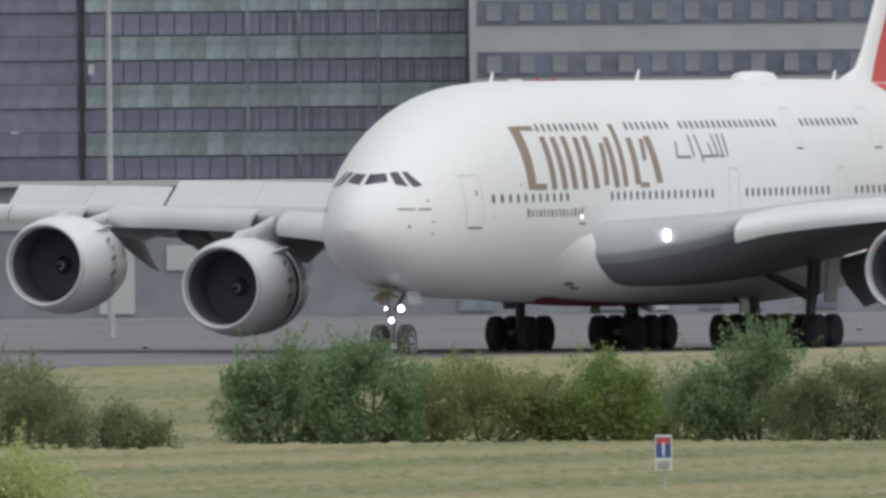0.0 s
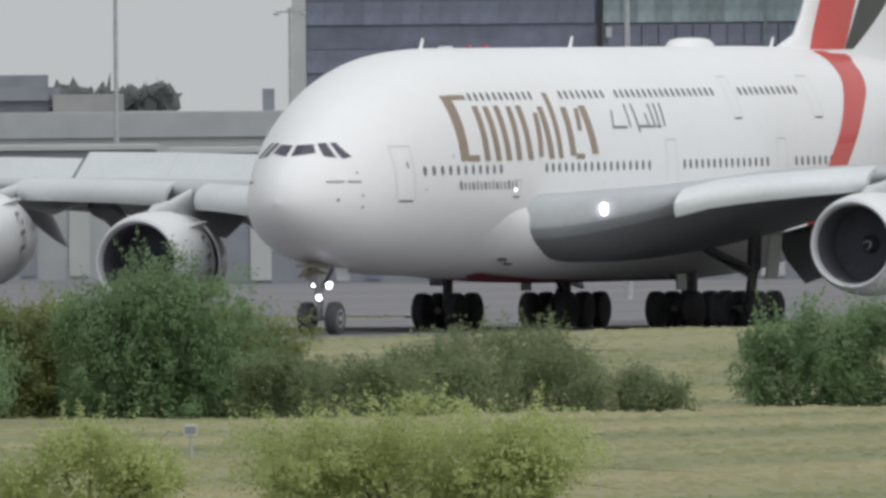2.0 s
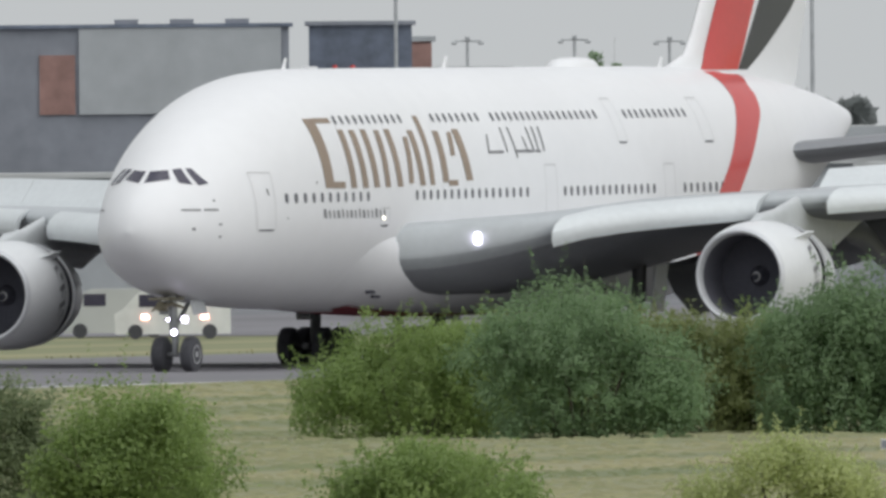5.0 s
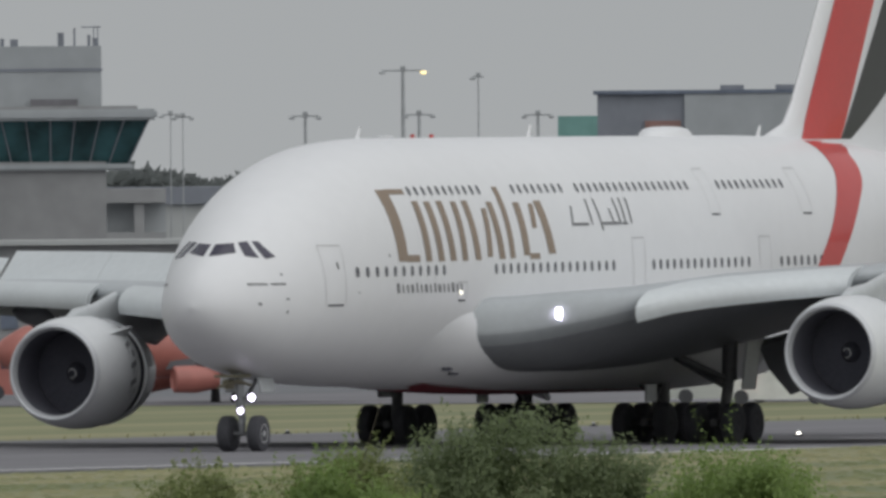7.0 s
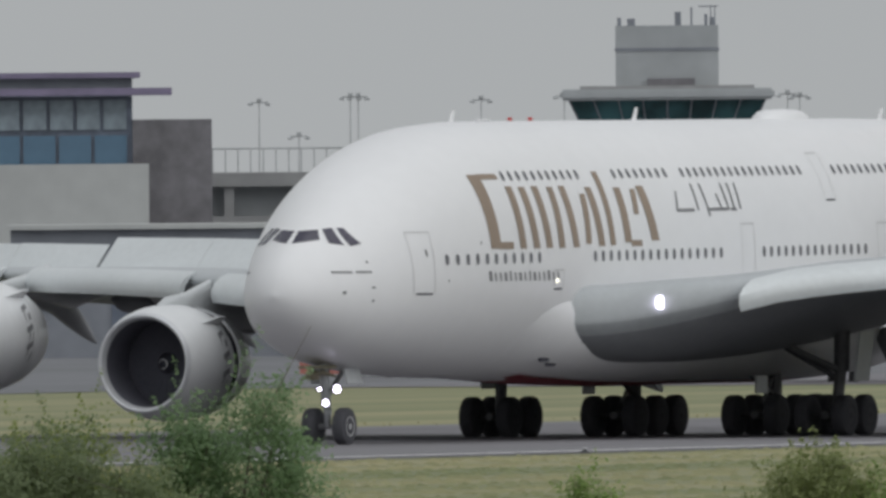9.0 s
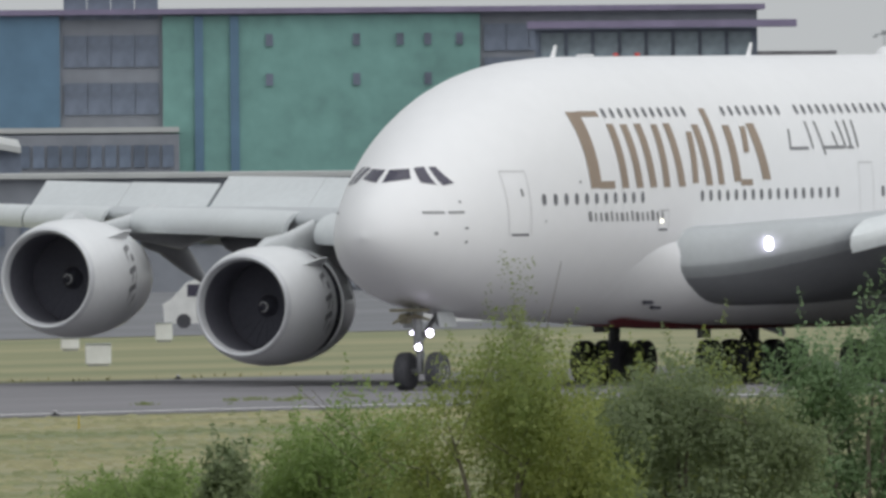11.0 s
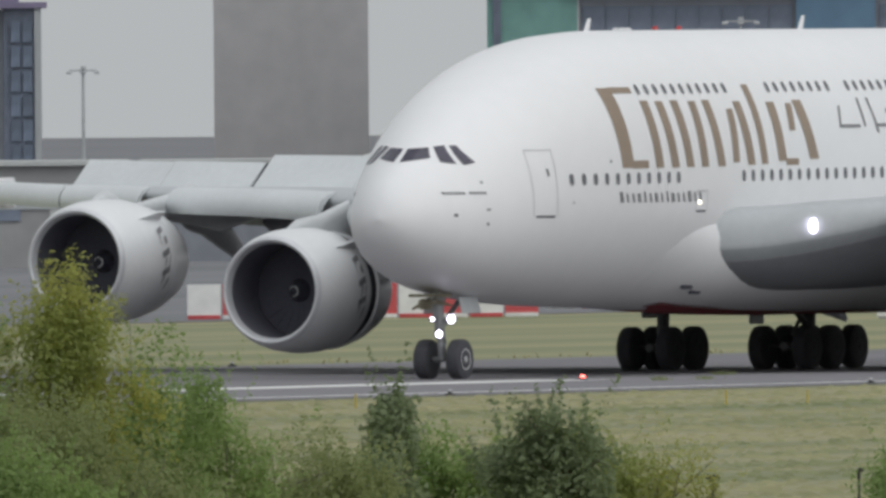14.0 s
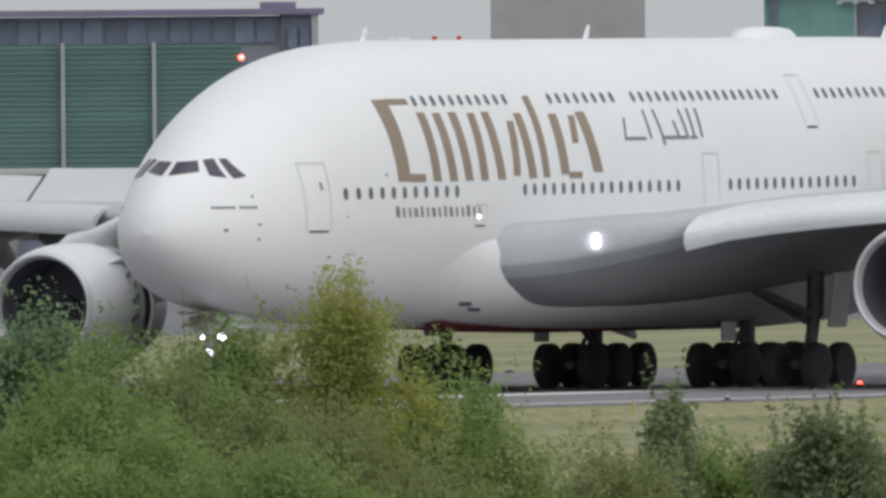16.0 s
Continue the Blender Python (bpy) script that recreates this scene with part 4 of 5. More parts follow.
# car park deck with rail and lamps
b = Site("car_park", 0.4074, 0.3975, 2500, "concrete car park deck with rail and lamps", "car park")
b.slab("upper_deck", 0.4095, 0.3930, -0.00105, -0.0007, CONC, 30)
b.slab("back_wall", 0.4095, 0.3930, None, -0.00105, CLAD, 10, -2.0)
b.slab("lower_deck", 0.4095, 0.3930, -0.0021, -0.0018, CONC, 30)
for k in range(9):
    az = 0.4090 - 0.0019 * k
    b.slab("column", az, az - 0.00025, None, -0.0009, CONC, 1.0, -0.3)
b.slab("rail", 0.4074, 0.3985, -0.00012, -0.00008, MASTM, 0.1)
for k in range(28):
    az = 0.4074 - 0.00032 * k
    b.slab("rail_post", az, az - 0.00003, -0.0007, -0.0001, MASTM, 0.1)
b = Site("low_roof", 0.3975, 0.3860, 2550, "long pale terminal roof with dark upper edge", "building")
b.slab("wall", 0.3950, 0.3860, None, -0.0011, PALE, 30)
b.slab("roof", 0.3950, 0.3858, -0.0011, -0.00066, SLATE, 31, 0.4)

# control tower
b = Site("control_tower", 0.3972, 0.3946, 2300, "grey airport control tower with green-glazed cab", "control tower")
b.slab("shaft", 0.3974, 0.3945, None, 0.0000, CONC, 9, -1)
b.slab("upper_block", 0.3972, 0.3946, 0.00134, 0.00292, CLAD, 6, -2, "pale windowless upper block")
b.slab("joint", 0.39722, 0.39458, 0.00228, 0.00236, SLATE, 6.1, -1.95)
b.slab("cab_roof", 0.3986, 0.3932, 0.00104, 0.00132, CLAD, 12, 0.6, "pale overhanging cab roof", bevel=0.15)
b.slab("cab_roof_edge", 0.3981, 0.3937, 0.00132, 0.0014, CONC, 10, 0)
bm = bmesh.new()
d = 2300
rr = []
for az0, az1, el, y0 in ((0.39838, 0.39342, 0.00104, 0.4), (0.39785, 0.39395, -0.00008, 1.4)):
    rr.append([(b.x(az0), y0, up(el, d)), (b.x(az1), y0, up(el, d)), (b.x(az1), 11 - y0, up(el, d)), (b.x(az0), 11 - y0, up(el, d))])
loft(bm, rr)
cab = part("cab_glass", bm, paint("cab_green_glass", (0.04, 0.11, 0.12), 0.12, var=0.3, scale=1.5, fine=0.8), b.root, "green tinted cab glazing", False)
for k in range(9):
    u = k / 8
    bm = bmesh.new()
    a, c2 = Vector(rr[0][0]).lerp(Vector(rr[0][1]), u), Vector(rr[1][0]).lerp(Vector(rr[1][1]), u)
    tube(bm, a - Vector((0, 0.05, 0)), c2 - Vector((0, 0.05, 0)), 0.045, None, 6)
    part("mullion", bm, SLATE, cab)
b.slab("cab_floor", 0.3980, 0.3938, -0.00022, -0.00006, CLAD, 10, -0.6, bevel=0.1)
b.slab("rooftop_plant", 0.3964, 0.3952, 0.00134, 0.00158, BRICKD, 1.5, -0.3, "dark rooftop plant")
for az, w, hh in ((0.39715, 0.0001, 0.0002), (0.3969, 0.0002, 0.00018), (0.3957, 0.00016, 0.00034), (0.39495, 0.00008, 0.00028), (0.39482, 0.00012, 0.0002), (0.3953, 0.00005, 0.00045), (0.3948, 0.00003, 0.0005), (0.3947, 0.00003, 0.0005)):
    b.slab("aerial", az, az - w, 0.00292, 0.00292 + hh, SLATE, 0.3, -3)
b.slab("aerial_bar", 0.3951, 0.3946, 0.00338, 0.00341, SLATE, 0.1, -3)

# glazed pavilion with violet roof, brick block, pale wall
b = Site("pavilion", 0.4150, 0.4084, 2350, "glazed pavilion with overhanging violet roof", "terminal")
b.slab("wall", 0.4150, 0.4094, None, 0.00125, DGLASS, 18)
b.slab("roof", 0.4152, 0.4084, 0.00128, 0.00146, ROOF, 20, 1.5)
b.panes("pane", 0.4149, 0.4095, 0.00038, 0.0012, 8, MGLASS, 0.85, 0.15, fillz=0.92)
b.panes("pane", 0.4149, 0.4095, -0.0005, 0.0003, 6, BLUE, 0.9, 0.15, fillz=0.92)
b.slab("brick_block", 0.4094, 0.4074, None, 0.00066, BRICKD, 12, 0.5, "dark brick side block")
b.slab("low_wall", 0.4160, 0.4090, None, -0.00045, PALE, 4, 6, "pale grey lower wall")

# long green glass terminal
b = Site("glass_terminal", 0.4368, 0.4094, 2450, "long green and blue glass terminal with violet roof line", "terminal")
b.slab("wall", 0.4368, 0.4094, None, 0.00172, SLATE, 40)
b.slab("roof", 0.4369, 0.4092, 0.00172, 0.00186, ROOF, 42, 1.0)
b.slab("green_bay", 0.4368, 0.4345, -0.003, 0.0017, TEAL, 0.5, 0.3, "green glass end bay")
b.slab("dark_joint", 0.43665, 0.43645, -0.003, 0.0017, DGLASS, 0.5, 0.5)
for k in range(6):
    b.panes("pane", 0.4344, 0.4291, -0.0028 + 0.0012 * k - 0.0005, -0.0028 + 0.0012 * k + 0.0005, 9, DGLASS, 0.97, 0.08)
    b.panes("pane", 0.4269, 0.4245, -0.0028 + 0.0012 * k - 0.0005, -0.0028 + 0.0012 * k + 0.0005, 4, DGLASS, 0.97, 0.08)
    b.slab("walkway", 0.4349, 0.4290, -0.00208 + 0.0012 * k, -0.00204 + 0.0012 * k, PALE, 1.2, 1.2)
b.slab("blue_bay", 0.4290, 0.4270, -0.003, 0.0017, BLUE, 0.8, 0.5, "blue panelled stair bay")
b.slab("green_bay", 0.4244, 0.4164, -0.003, 0.00168, TEAL, 0.8, 0.4, "green glass bay")
for az in (0.4236, 0.4227):
    b.slab("dark_joint", az, az - 0.00022, -0.003, 0.00168, BLUE, 0.8, 0.6)
for az, e in ((0.4218, 0.0009), (0.4196, 0.0009), (0.4185, 0.0009), (0.4178, 0.0009), (0.4170, 0.0009), (0.4218, -0.0001), (0.4196, -0.0001), (0.4178, -0.0001)):
    b.slab("window", az, az - 0.00018, e, e + 0.0003, DGLASS, 0.3, 0.55)
b.panes("pane", 0.4163, 0.4095, -0.0002, 0.0015, 12, DGLASS, 0.97, 0.1, rows=2)
b.slab("parapet", 0.4355, 0.4240, -0.00125, -0.00112, PALE, 5, 4, "pale flat canopy edge")
b.slab("lower_front", 0.4300, 0.4240, None, -0.0013, SLATE, 4, 4, "dark slate lower front")
b.panes("window", 0.4299, 0.4241, -0.0029, -0.0015, 16, HOTELG, 0.8, 4.1, rows=2)

# curved-roof hall
b = Site("curved_hall", 0.4400, 0.4300, 2300, "low hall with curved pale roof and dark glass", "terminal")
bm = bmesh.new()
curve = [(0.4400, -0.0027), (0.4390, -0.0024), (0.4380, -0.00203), (0.4370, -0.00172), (0.4360, -0.00145), (0.4351, -0.00125), (0.4330, -0.0012), (0.4300, -0.00122), (0.4280, -0.0016)]
rings = []
for az, e in curve:
    x, z = b.x(az), up(e, 2300)
    rings.append([(x, -1, z), (x, 24, z + 0.4), (x, 24, z + 0.1), (x, -1, z - 0.35)])
loft(bm, rings)
part("roof", bm, PALE, b.root, "pale curved roof edge", False)
bm = bmesh.new()
loft(bm, [[(b.x(az), 0, up(e, 2300) - 0.35), (b.x(az), 20, up(e, 2300) - 0.35), (b.x(az), 20, 0), (b.x(az), 0, 0)] for az, e in curve])
part("glazed_front", bm, DGLASS, b.root, "dark blue glazed front", False)
b.slab("pale_gable", 0.4318, 0.4290, None, -0.0014, CLAD, 0.4, 0.3, "pale gable panel")

# hotel and green hall
b = Site("hotel", 0.4600, 0.4481, 2500, "grey and blue glazed hotel with dark roof", "hotel")
b.slab("wall", 0.4600, 0.4489, None, 0.00125, SLATE, 25)
b.slab("glass_corner", 0.4490, 0.4481, None, 0.00128, DGLASS, 24, 0.5, "dark blue glass corner")
b.slab("edge_post", 0.44822, 0.44805, None, 0.00128, CLAD, 1, 0.8)
b.slab("roof", 0.4601, 0.4479, 0.00128, 0.00143, ROOF, 27, 1)
b.slab("plant_room", 0.4495, 0.4486, 0.00143, 0.0016, ROOF, 8, -3)
b.panes("pane", 0.4600, 0.4491, 0.00055, 0.00122, 20, HOTELG, 0.86, 0.15, fillz=0.95)
for k in range(5):
    b.panes("window", 0.4600, 0.4491, -0.00032 - 0.00085 * k - 0.0001, 0.00012 - 0.00085 * k, 9, HOTELG, 0.66, 0.15)
b.panes("pane", 0.44885, 0.44825, -0.004, 0.001, 2, HOTELG, 0.8, 0.7, rows=8, fillz=0.85)
b = Site("green_hall", 0.4600, 0.4500, 2200, "green ribbed metal hall with lamp columns", "hall")
b.slab("wall", 0.4600, 0.4500, None, 0.00054, GREENC, 25)
for k in range(26):
    e = -0.0028 + 0.00013 * k
    b.slab("cladding_rib", 0.4600, 0.4500, e, e + 0.00005, GREENC, 0.2, 0.06)
for az in (0.4545, 0.4522, 0.4570):
    b.slab("column", az + 0.00005, az - 0.00005, None, 0.0006, CLAD, 0.4, 0.5)

# warning light on the hall corner
b = Site("warning_light", 0.45005, 0.44995, 2199.9, "small red aviation warning light on the hall corner", "light")
bm = bmesh.new()
bmesh.ops.create_uvsphere(bm, u_segments=12, v_segments=8, radius=0.16, matrix=Matrix.Translation((0, 0, up(0.0002, 2200))))
part("lens", bm, glow("red_warning", (1.0, 0.08, 0.05), 6.0), b.root)


# ---- lamp masts ----
def mast(az, d, el, base_el=None, arm=1.6, heads=2, thick=0.14, label="grey floodlight mast with crossarm", lit=False):
    t = thing("lamp_mast", site(az, d), label, "lamp mast", "lamp masts on the apron")
    z0, z1 = (0 if base_el is None else up(base_el, d)), up(el, d)
    bm = bmesh.new()
    tube(bm, (0, 0, z0), (0, 0, z1), thick, thick * 0.6, 8)
    part("pole", bm, MASTM, t)
    if arm:
        bm = bmesh.new()
        box(bm, (0, 0, z1 - 0.25), (arm, 0.14, 0.1))
        box(bm, (0, 0, z1 - 0.1), (0.3, 0.25, 0.2))
        part("crossarm", bm, MASTM, t)
        for k in range(heads):
            x = -arm / 2 + arm * k / max(1, heads - 1)
            bm = bmesh.new()
            box(bm, (x, -0.1, z1 - 0.36), (0.34, 0.34, 0.11), Matrix.Rotation(0.3, 3, "X"), 0.03)
            part("lamp_head", bm, LAMPY if lit and k == heads - 1 else MASTM, t, "glowing amber lamp head" if lit and k == heads - 1 else "")
    return t


LAMPY = glow("amber_lamp", (1.0, 0.75, 0.2), 1.4)
mast(0.3485, 1700, 0.0042, None, 0, 0, 0.16, "tall pale steel pole")
mast(0.3614, 2300, 0.0042, None, 0, 0, 0.16, "tall grey steel pole")
for az, el in ((0.3701, 0.00127), (0.3674, 0.00128), (0.3650, 0.00122), (0.3570, 0.00154), (0.3836, 0.00118), (0.3866, 0.00121), (0.38947, 0.0012)):
    mast(az, 2350, el)
mast(0.3870, 2300, 0.00233, None, 2.4, 2, 0.16, "grey floodlight mast with one lit amber lamp", True)
mast(0.3719, 2300, 0.00286, None, 2.2, 3, 0.16)
mast(0.3851, 2500, 0.00215, None, 0.7, 1, 0.07, "slim lattice aerial mast")
for az, el in ((0.4037, 0.00128), (0.4039, 0.00128), (0.4006, 0.00118), (0.3985, 0.00126), (0.39287, 0.00126), (0.4062, 0.00116), (0.4052, 0.0003), (0.39256, 0.0012)):
    mast(az, 2510, el, -0.0007 if az > 0.3932 else None, 1.1, 2, 0.05, "slim grey roof lamp post")
mast(0.4470, 2300, -0.0002, None, 1.6, 3, 0.13)
mast(0.4345, 2250, 0.0016, None, 1.8, 3, 0.08)
mast(0.4304, 2250, 0.0009, None, 1.8, 3, 0.08)


# ---- bushes and trees ----
def leafy(name, az, d, w, hgt, seed, mat, label, density=1.0, leaf=0.13, ragged=0.5, low=0.0):
    """Stems, limbs and a crown of many leaf clumps round uneven lobes."""
    r = np.random.RandomState(seed)
    root = thing(name, site(az, d), label, "tree" if name == "tree" else "bush")
    depth = max(1.6, min(3.5, 0.75 * w))
    k = max(5, int(2.4 * w + 1.6 * hgt))
    fx = r.uniform(-0.42, 0.42, k)
    w = 1.12 * w
    crown = hgt * (1 - 0.42 * (np.abs(fx) / 0.42) ** 2.2 * r.uniform(0.3, 1.2, k))
    rz = crown * r.uniform(0.16, 0.26, k)
    lz = low * hgt + rz + (crown - low * hgt - 2 * rz) * r.uniform(0.05, 1.0, k) ** 0.7
    j = int(np.argmin(np.abs(fx)))
    lz[j] = hgt - rz[j]
    rx = np.minimum(r.uniform(0.14, 0.24, k) * w, 1.4)
    lobes = np.stack([fx * w, r.uniform(-0.4, 0.4, k) * depth, lz], 1)
    rad = np.stack([rx, r.uniform(0.2, 0.35, k) * depth, rz], 1)
    area = w * hgt
    clumps = int(34 * area * density) + 40
    which = r.randint(0, k, clumps)
    v = r.normal(size=(clumps, 3))
    v /= np.linalg.norm(v, axis=1)[:, None]
    cc = lobes[which] + v * rad[which] * r.uniform(0.45, 1.0 + 0.35 * ragged, clumps)[:, None]
    # bare foot filled with low clumps
    foot = r.rand(clumps) < 0.27
    cc[foot, 0] = r.uniform(-0.45, 0.45, foot.sum()) * w
    cc[foot, 2] = r.uniform(0.01, 0.36, foot.sum()) * hgt + low * hgt
    m = 46
    n = clumps * m
    size = r.uniform(0.16, 0.42, clumps)
    c = np.repeat(cc, m, 0) + np.clip(r.normal(size=(n, 3)), -1.5, 1.5) * np.repeat(size, m)[:, None] * np.array([0.6, 0.6, 0.7])
    outward = np.repeat(v * np.array([0.75, 0.75, 0.45]), m, 0)
    # leafy shoots that break the outline
    shoots, q = int((5 + 6 * ragged) * w + 6), 40
    pick = r.randint(0, k, shoots)
    up_v = r.normal(size=(shoots, 3)) * np.array([0.75, 0.6, 0.35]) + np.array([0, 0, 0.75])
    up_v /= np.linalg.norm(up_v, axis=1)[:, None]
    start = lobes[pick] + up_v * rad[pick] * 0.8
    grow = up_v + np.array([0, 0, 0.6])
    long = r.uniform(0.25, 0.55 + 0.5 * ragged, shoots) * min(1.0, 0.35 + 0.18 * hgt)
    along = np.tile(np.linspace(0, 1, q), shoots)[:, None]
    tips = np.repeat(start, q, 0) + np.repeat(grow * long[:, None], q, 0) * along
    tips += r.normal(size=tips.shape) * (0.11 * (1 - along) + 0.022)
    c = np.concatenate([c, tips])
    outward = np.concatenate([outward, np.repeat(up_v * 0.6, q, 0)])
    n = len(c)
    c[:, 2] = np.clip(c[:, 2], 0.04, None)
    # leaves turn their faces up and outwards
    face = r.normal(size=(n, 3)) * 0.45 + outward
    face[:, 2] += 0.5
    a = np.cross(face, r.normal(size=(n, 3)))
    a /= np.linalg.norm(a, axis=1)[:, None]
    b = np.cross(face, a)
    b /= np.linalg.norm(b, axis=1)[:, None]
    s = 0.62 * leaf * r.uniform(0.45, 1.15, n)[:, None]
    verts = np.stack([c - a * s, c + b * s * 0.55, c + a * s, c - b * s * 0.55], 1).reshape(-1, 3)
    me = bpy.data.meshes.new("crown")
    me.vertices.add(4 * n)
    me.vertices.foreach_set("co", verts.ravel())
    me.loops.add(4 * n)
    me.loops.foreach_set("vertex_index", np.arange(4 * n))
    me.polygons.add(n)
    me.polygons.foreach_set("loop_start", np.arange(n) * 4)
    me.update(calc_edges=True)
    me.materials.append(mat)
    ob = new("crown", me)
    ob.parent = root
    # stems and limbs
    bm = bmesh.new()
    for i in range(min(k, 7)):
        foot_x = 0.35 * lobes[i][0]
        p0 = Vector((foot_x, 0.3 * lobes[i][1], 0))
        p2 = Vector(lobes[i])
        p1 = p0.lerp(p2, 0.5) + Vector((r.uniform(-0.15, 0.15), 0, 0.25 * hgt * 0.3))
        tube(bm, p0, p1, 0.035 + 0.008 * hgt, 0.025 + 0.004 * hgt, 6)
        tube(bm, p1, p2, 0.025 + 0.004 * hgt, 0.012, 6)
        for q in range(3):
            e = p2 + Vector(r.normal(size=3) * rad[i] * 0.9)
            tube(bm, p1.lerp(p2, 0.3 + 0.3 * q), e, 0.015, 0.006, 5)
    part("trunk", bm, BARK, root)
    return root


def leaf_material(name, colour, colour2, rough=0.55):
    m = paint(name, colour, rough, island=0.09, scale=1.2, fine=3.0, colour2=colour2)
    n, l = m.node_tree.nodes, m.node_tree.links
    b = n["Principled BSDF"]
    thin = n.new("ShaderNodeBsdfTranslucent")
    both = n.new("ShaderNodeMixShader")
    both.inputs[0].default_value = 0.55
    l.new(b.inputs["Base Color"].links[0].from_socket, thin.inputs["Color"])
    l.new(b.outputs[0], both.inputs[1])
    l.new(thin.outputs[0], both.inputs[2])
    l.new(both.outputs[0], n["Material Output"].inputs["Surface"])
    return m


BARK = paint("grey_bark", (0.16, 0.14, 0.11), 0.9, var=0.2, fine=12)
LDARK = leaf_material("dark_green_leaf", (0.275, 0.40, 0.205), (0.215, 0.31, 0.165))
LGREEN = leaf_material("mid_green_leaf", (0.31, 0.415, 0.135), (0.225, 0.315, 0.105))
LOLIVE = leaf_material("olive_leaf", (0.31, 0.355, 0.145), (0.235, 0.275, 0.115))
LBRIGHT = leaf_material("light_green_leaf", (0.56, 0.61, 0.28), (0.43, 0.49, 0.215))
LDULL = leaf_material("dull_green_leaf", (0.265, 0.32, 0.17), (0.2, 0.25, 0.13))
LMIX = leaf_material("mottled_green_leaf", (0.37, 0.40, 0.115), (0.22, 0.285, 0.09))
LYELLOW = leaf_material("yellowing_leaf", (0.48, 0.455, 0.115), (0.30, 0.35, 0.10))

# hedge beyond the dry grass
leafy("bush", 0.34397, 1165, 3.4, 3.2, 11, LDARK, "dense dark green bush in a hedge", 1.1, 0.11, 0.8)
leafy("bush", 0.34201, 1163, 2.9, 3.1, 12, LDARK, "dense dark green rounded bush in a hedge", 1.1, 0.11, 0.8)
leafy("bush", 0.33920, 1165, 5.6, 2.45, 13, LOLIVE, "olive green spreading bush in a hedge", 1.2, 0.10, 0.4)
leafy("bush", 0.33610, 1164, 2.9, 2.6, 14, LGREEN, "bright green bush with uneven top", 1.2, 0.10, 0.5)
leafy("bush", 0.33429, 1167, 2.4, 1.5, 15, LOLIVE, "low olive bush between taller ones", 1.2, 0.10, 0.4)
leafy("bush", 0.33239, 1161, 3.6, 3.4, 16, LDARK, "tall dark green bush in a hedge", 1.1, 0.11, 0.8)
leafy("bush", 0.32965, 1158, 4.4, 2.3, 17, LDULL, "olive green bush with ragged top", 1.2, 0.10, 0.4)
leafy("bush", 0.35157, 1155, 5.2, 2.6, 18, LDULL, "brownish olive bush with feathery top", 1.1, 0.09, 0.7)
leafy("bush", 0.35547, 1144, 5.0, 1.6, 19, LDULL, "low brownish hedge bush", 1.2, 0.09, 0.5)
leafy("bush", 0.34877, 1152, 2.1, 1.2, 20, LDULL, "low olive bush at a hedge end", 1.2, 0.09, 0.5)
leafy("bush", 0.34756, 1150, 1.4, 0.75, 21, LDULL, "small olive bush at a hedge end", 1.2, 0.09, 0.5)
leafy("bush", 0.37081, 1155, 4.2, 3.3, 22, LGREEN, "mid green bush in a tall hedge", 1.2, 0.11, 0.4)
leafy("bush", 0.36791, 1152, 4.0, 4.4, 23, LDARK, "tall dark green bush in a hedge", 1.1, 0.11, 0.8)
leafy("bush", 0.36446, 1148, 6.0, 3.5, 24, LOLIVE, "broad olive green hedge bush", 1.2, 0.11, 0.4)
leafy("bush", 0.36022, 1143, 5.8, 4.6, 25, LDARK, "tall broad dark green hedge tree", 1.1, 0.12, 0.8)
leafy("bush", 0.36250, 1150, 4.0, 3.4, 72, LGREEN, "green hedge bush between taller ones", 1.2, 0.11, 0.4)
leafy("bush", 0.36620, 1150, 3.4, 3.7, 73, LDARK, "dark green rounded hedge bush", 1.1, 0.11, 0.8)
leafy("bush", 0.35735, 1139, 2.6, 1.8, 26, LDULL, "low dark olive bush beside a taller one", 1.2, 0.10, 0.4)
leafy("bush", 0.37180, 1138, 6.2, 3.6, 27, LGREEN, "broad mid green bush with light shoots", 1.1, 0.11, 0.5)
leafy("bush", 0.36730, 1133, 5.6, 4.3, 28, LDARK, "dark green broad dense bush", 1.2, 0.11, 0.4)
# light shrubs in front
leafy("bush", 0.35395, 900, 6.6, 2.6, 31, LBRIGHT, "light green feathery willow bush", 1.1, 0.10, 0.8)
leafy("bush", 0.36225, 900, 3.9, 1.95, 32, LBRIGHT, "light green low willow bush", 1.1, 0.10, 0.7)
leafy("bush", 0.37109, 880, 4.0, 2.2, 33, LGREEN, "mid green bush with yellow tips", 1.1, 0.11, 0.7)
leafy("bush", 0.35196, 900, 2.3, 1.4, 34, LBRIGHT, "small light green bush in the grass", 1.0, 0.10, 0.7)
leafy("bush", 0.38378, 950, 7.2, 4.0, 35, LDULL, "large dull olive bush beside the runway", 1.1, 0.11, 0.5)
leafy("bush", 0.38863, 940, 3.2, 3.1, 36, LOLIVE, "dull olive bush beside the runway", 1.1, 0.11, 0.5)
leafy("bush", 0.37844, 940, 3.6, 2.8, 37, LGREEN, "lower green bush with ragged top", 1.1, 0.11, 0.6)
leafy("bush", 0.37097, 920, 3.8, 1.8, 38, LGREEN, "low green bush with yellow shoots", 1.0, 0.11, 0.7)
leafy("bush", 0.38912, 900, 3.6, 3.35, 39, LGREEN, "green bush with ragged top", 1.1, 0.11, 0.6)
leafy("bush", 0.39233, 900, 3.0, 3.15, 40, LOLIVE, "olive bush with yellow shoots", 1.0, 0.11, 0.7)
leafy("bush", 0.37872, 900, 3.4, 3.4, 41, LGREEN, "mid green bush beside an olive one", 1.0, 0.11, 0.6)
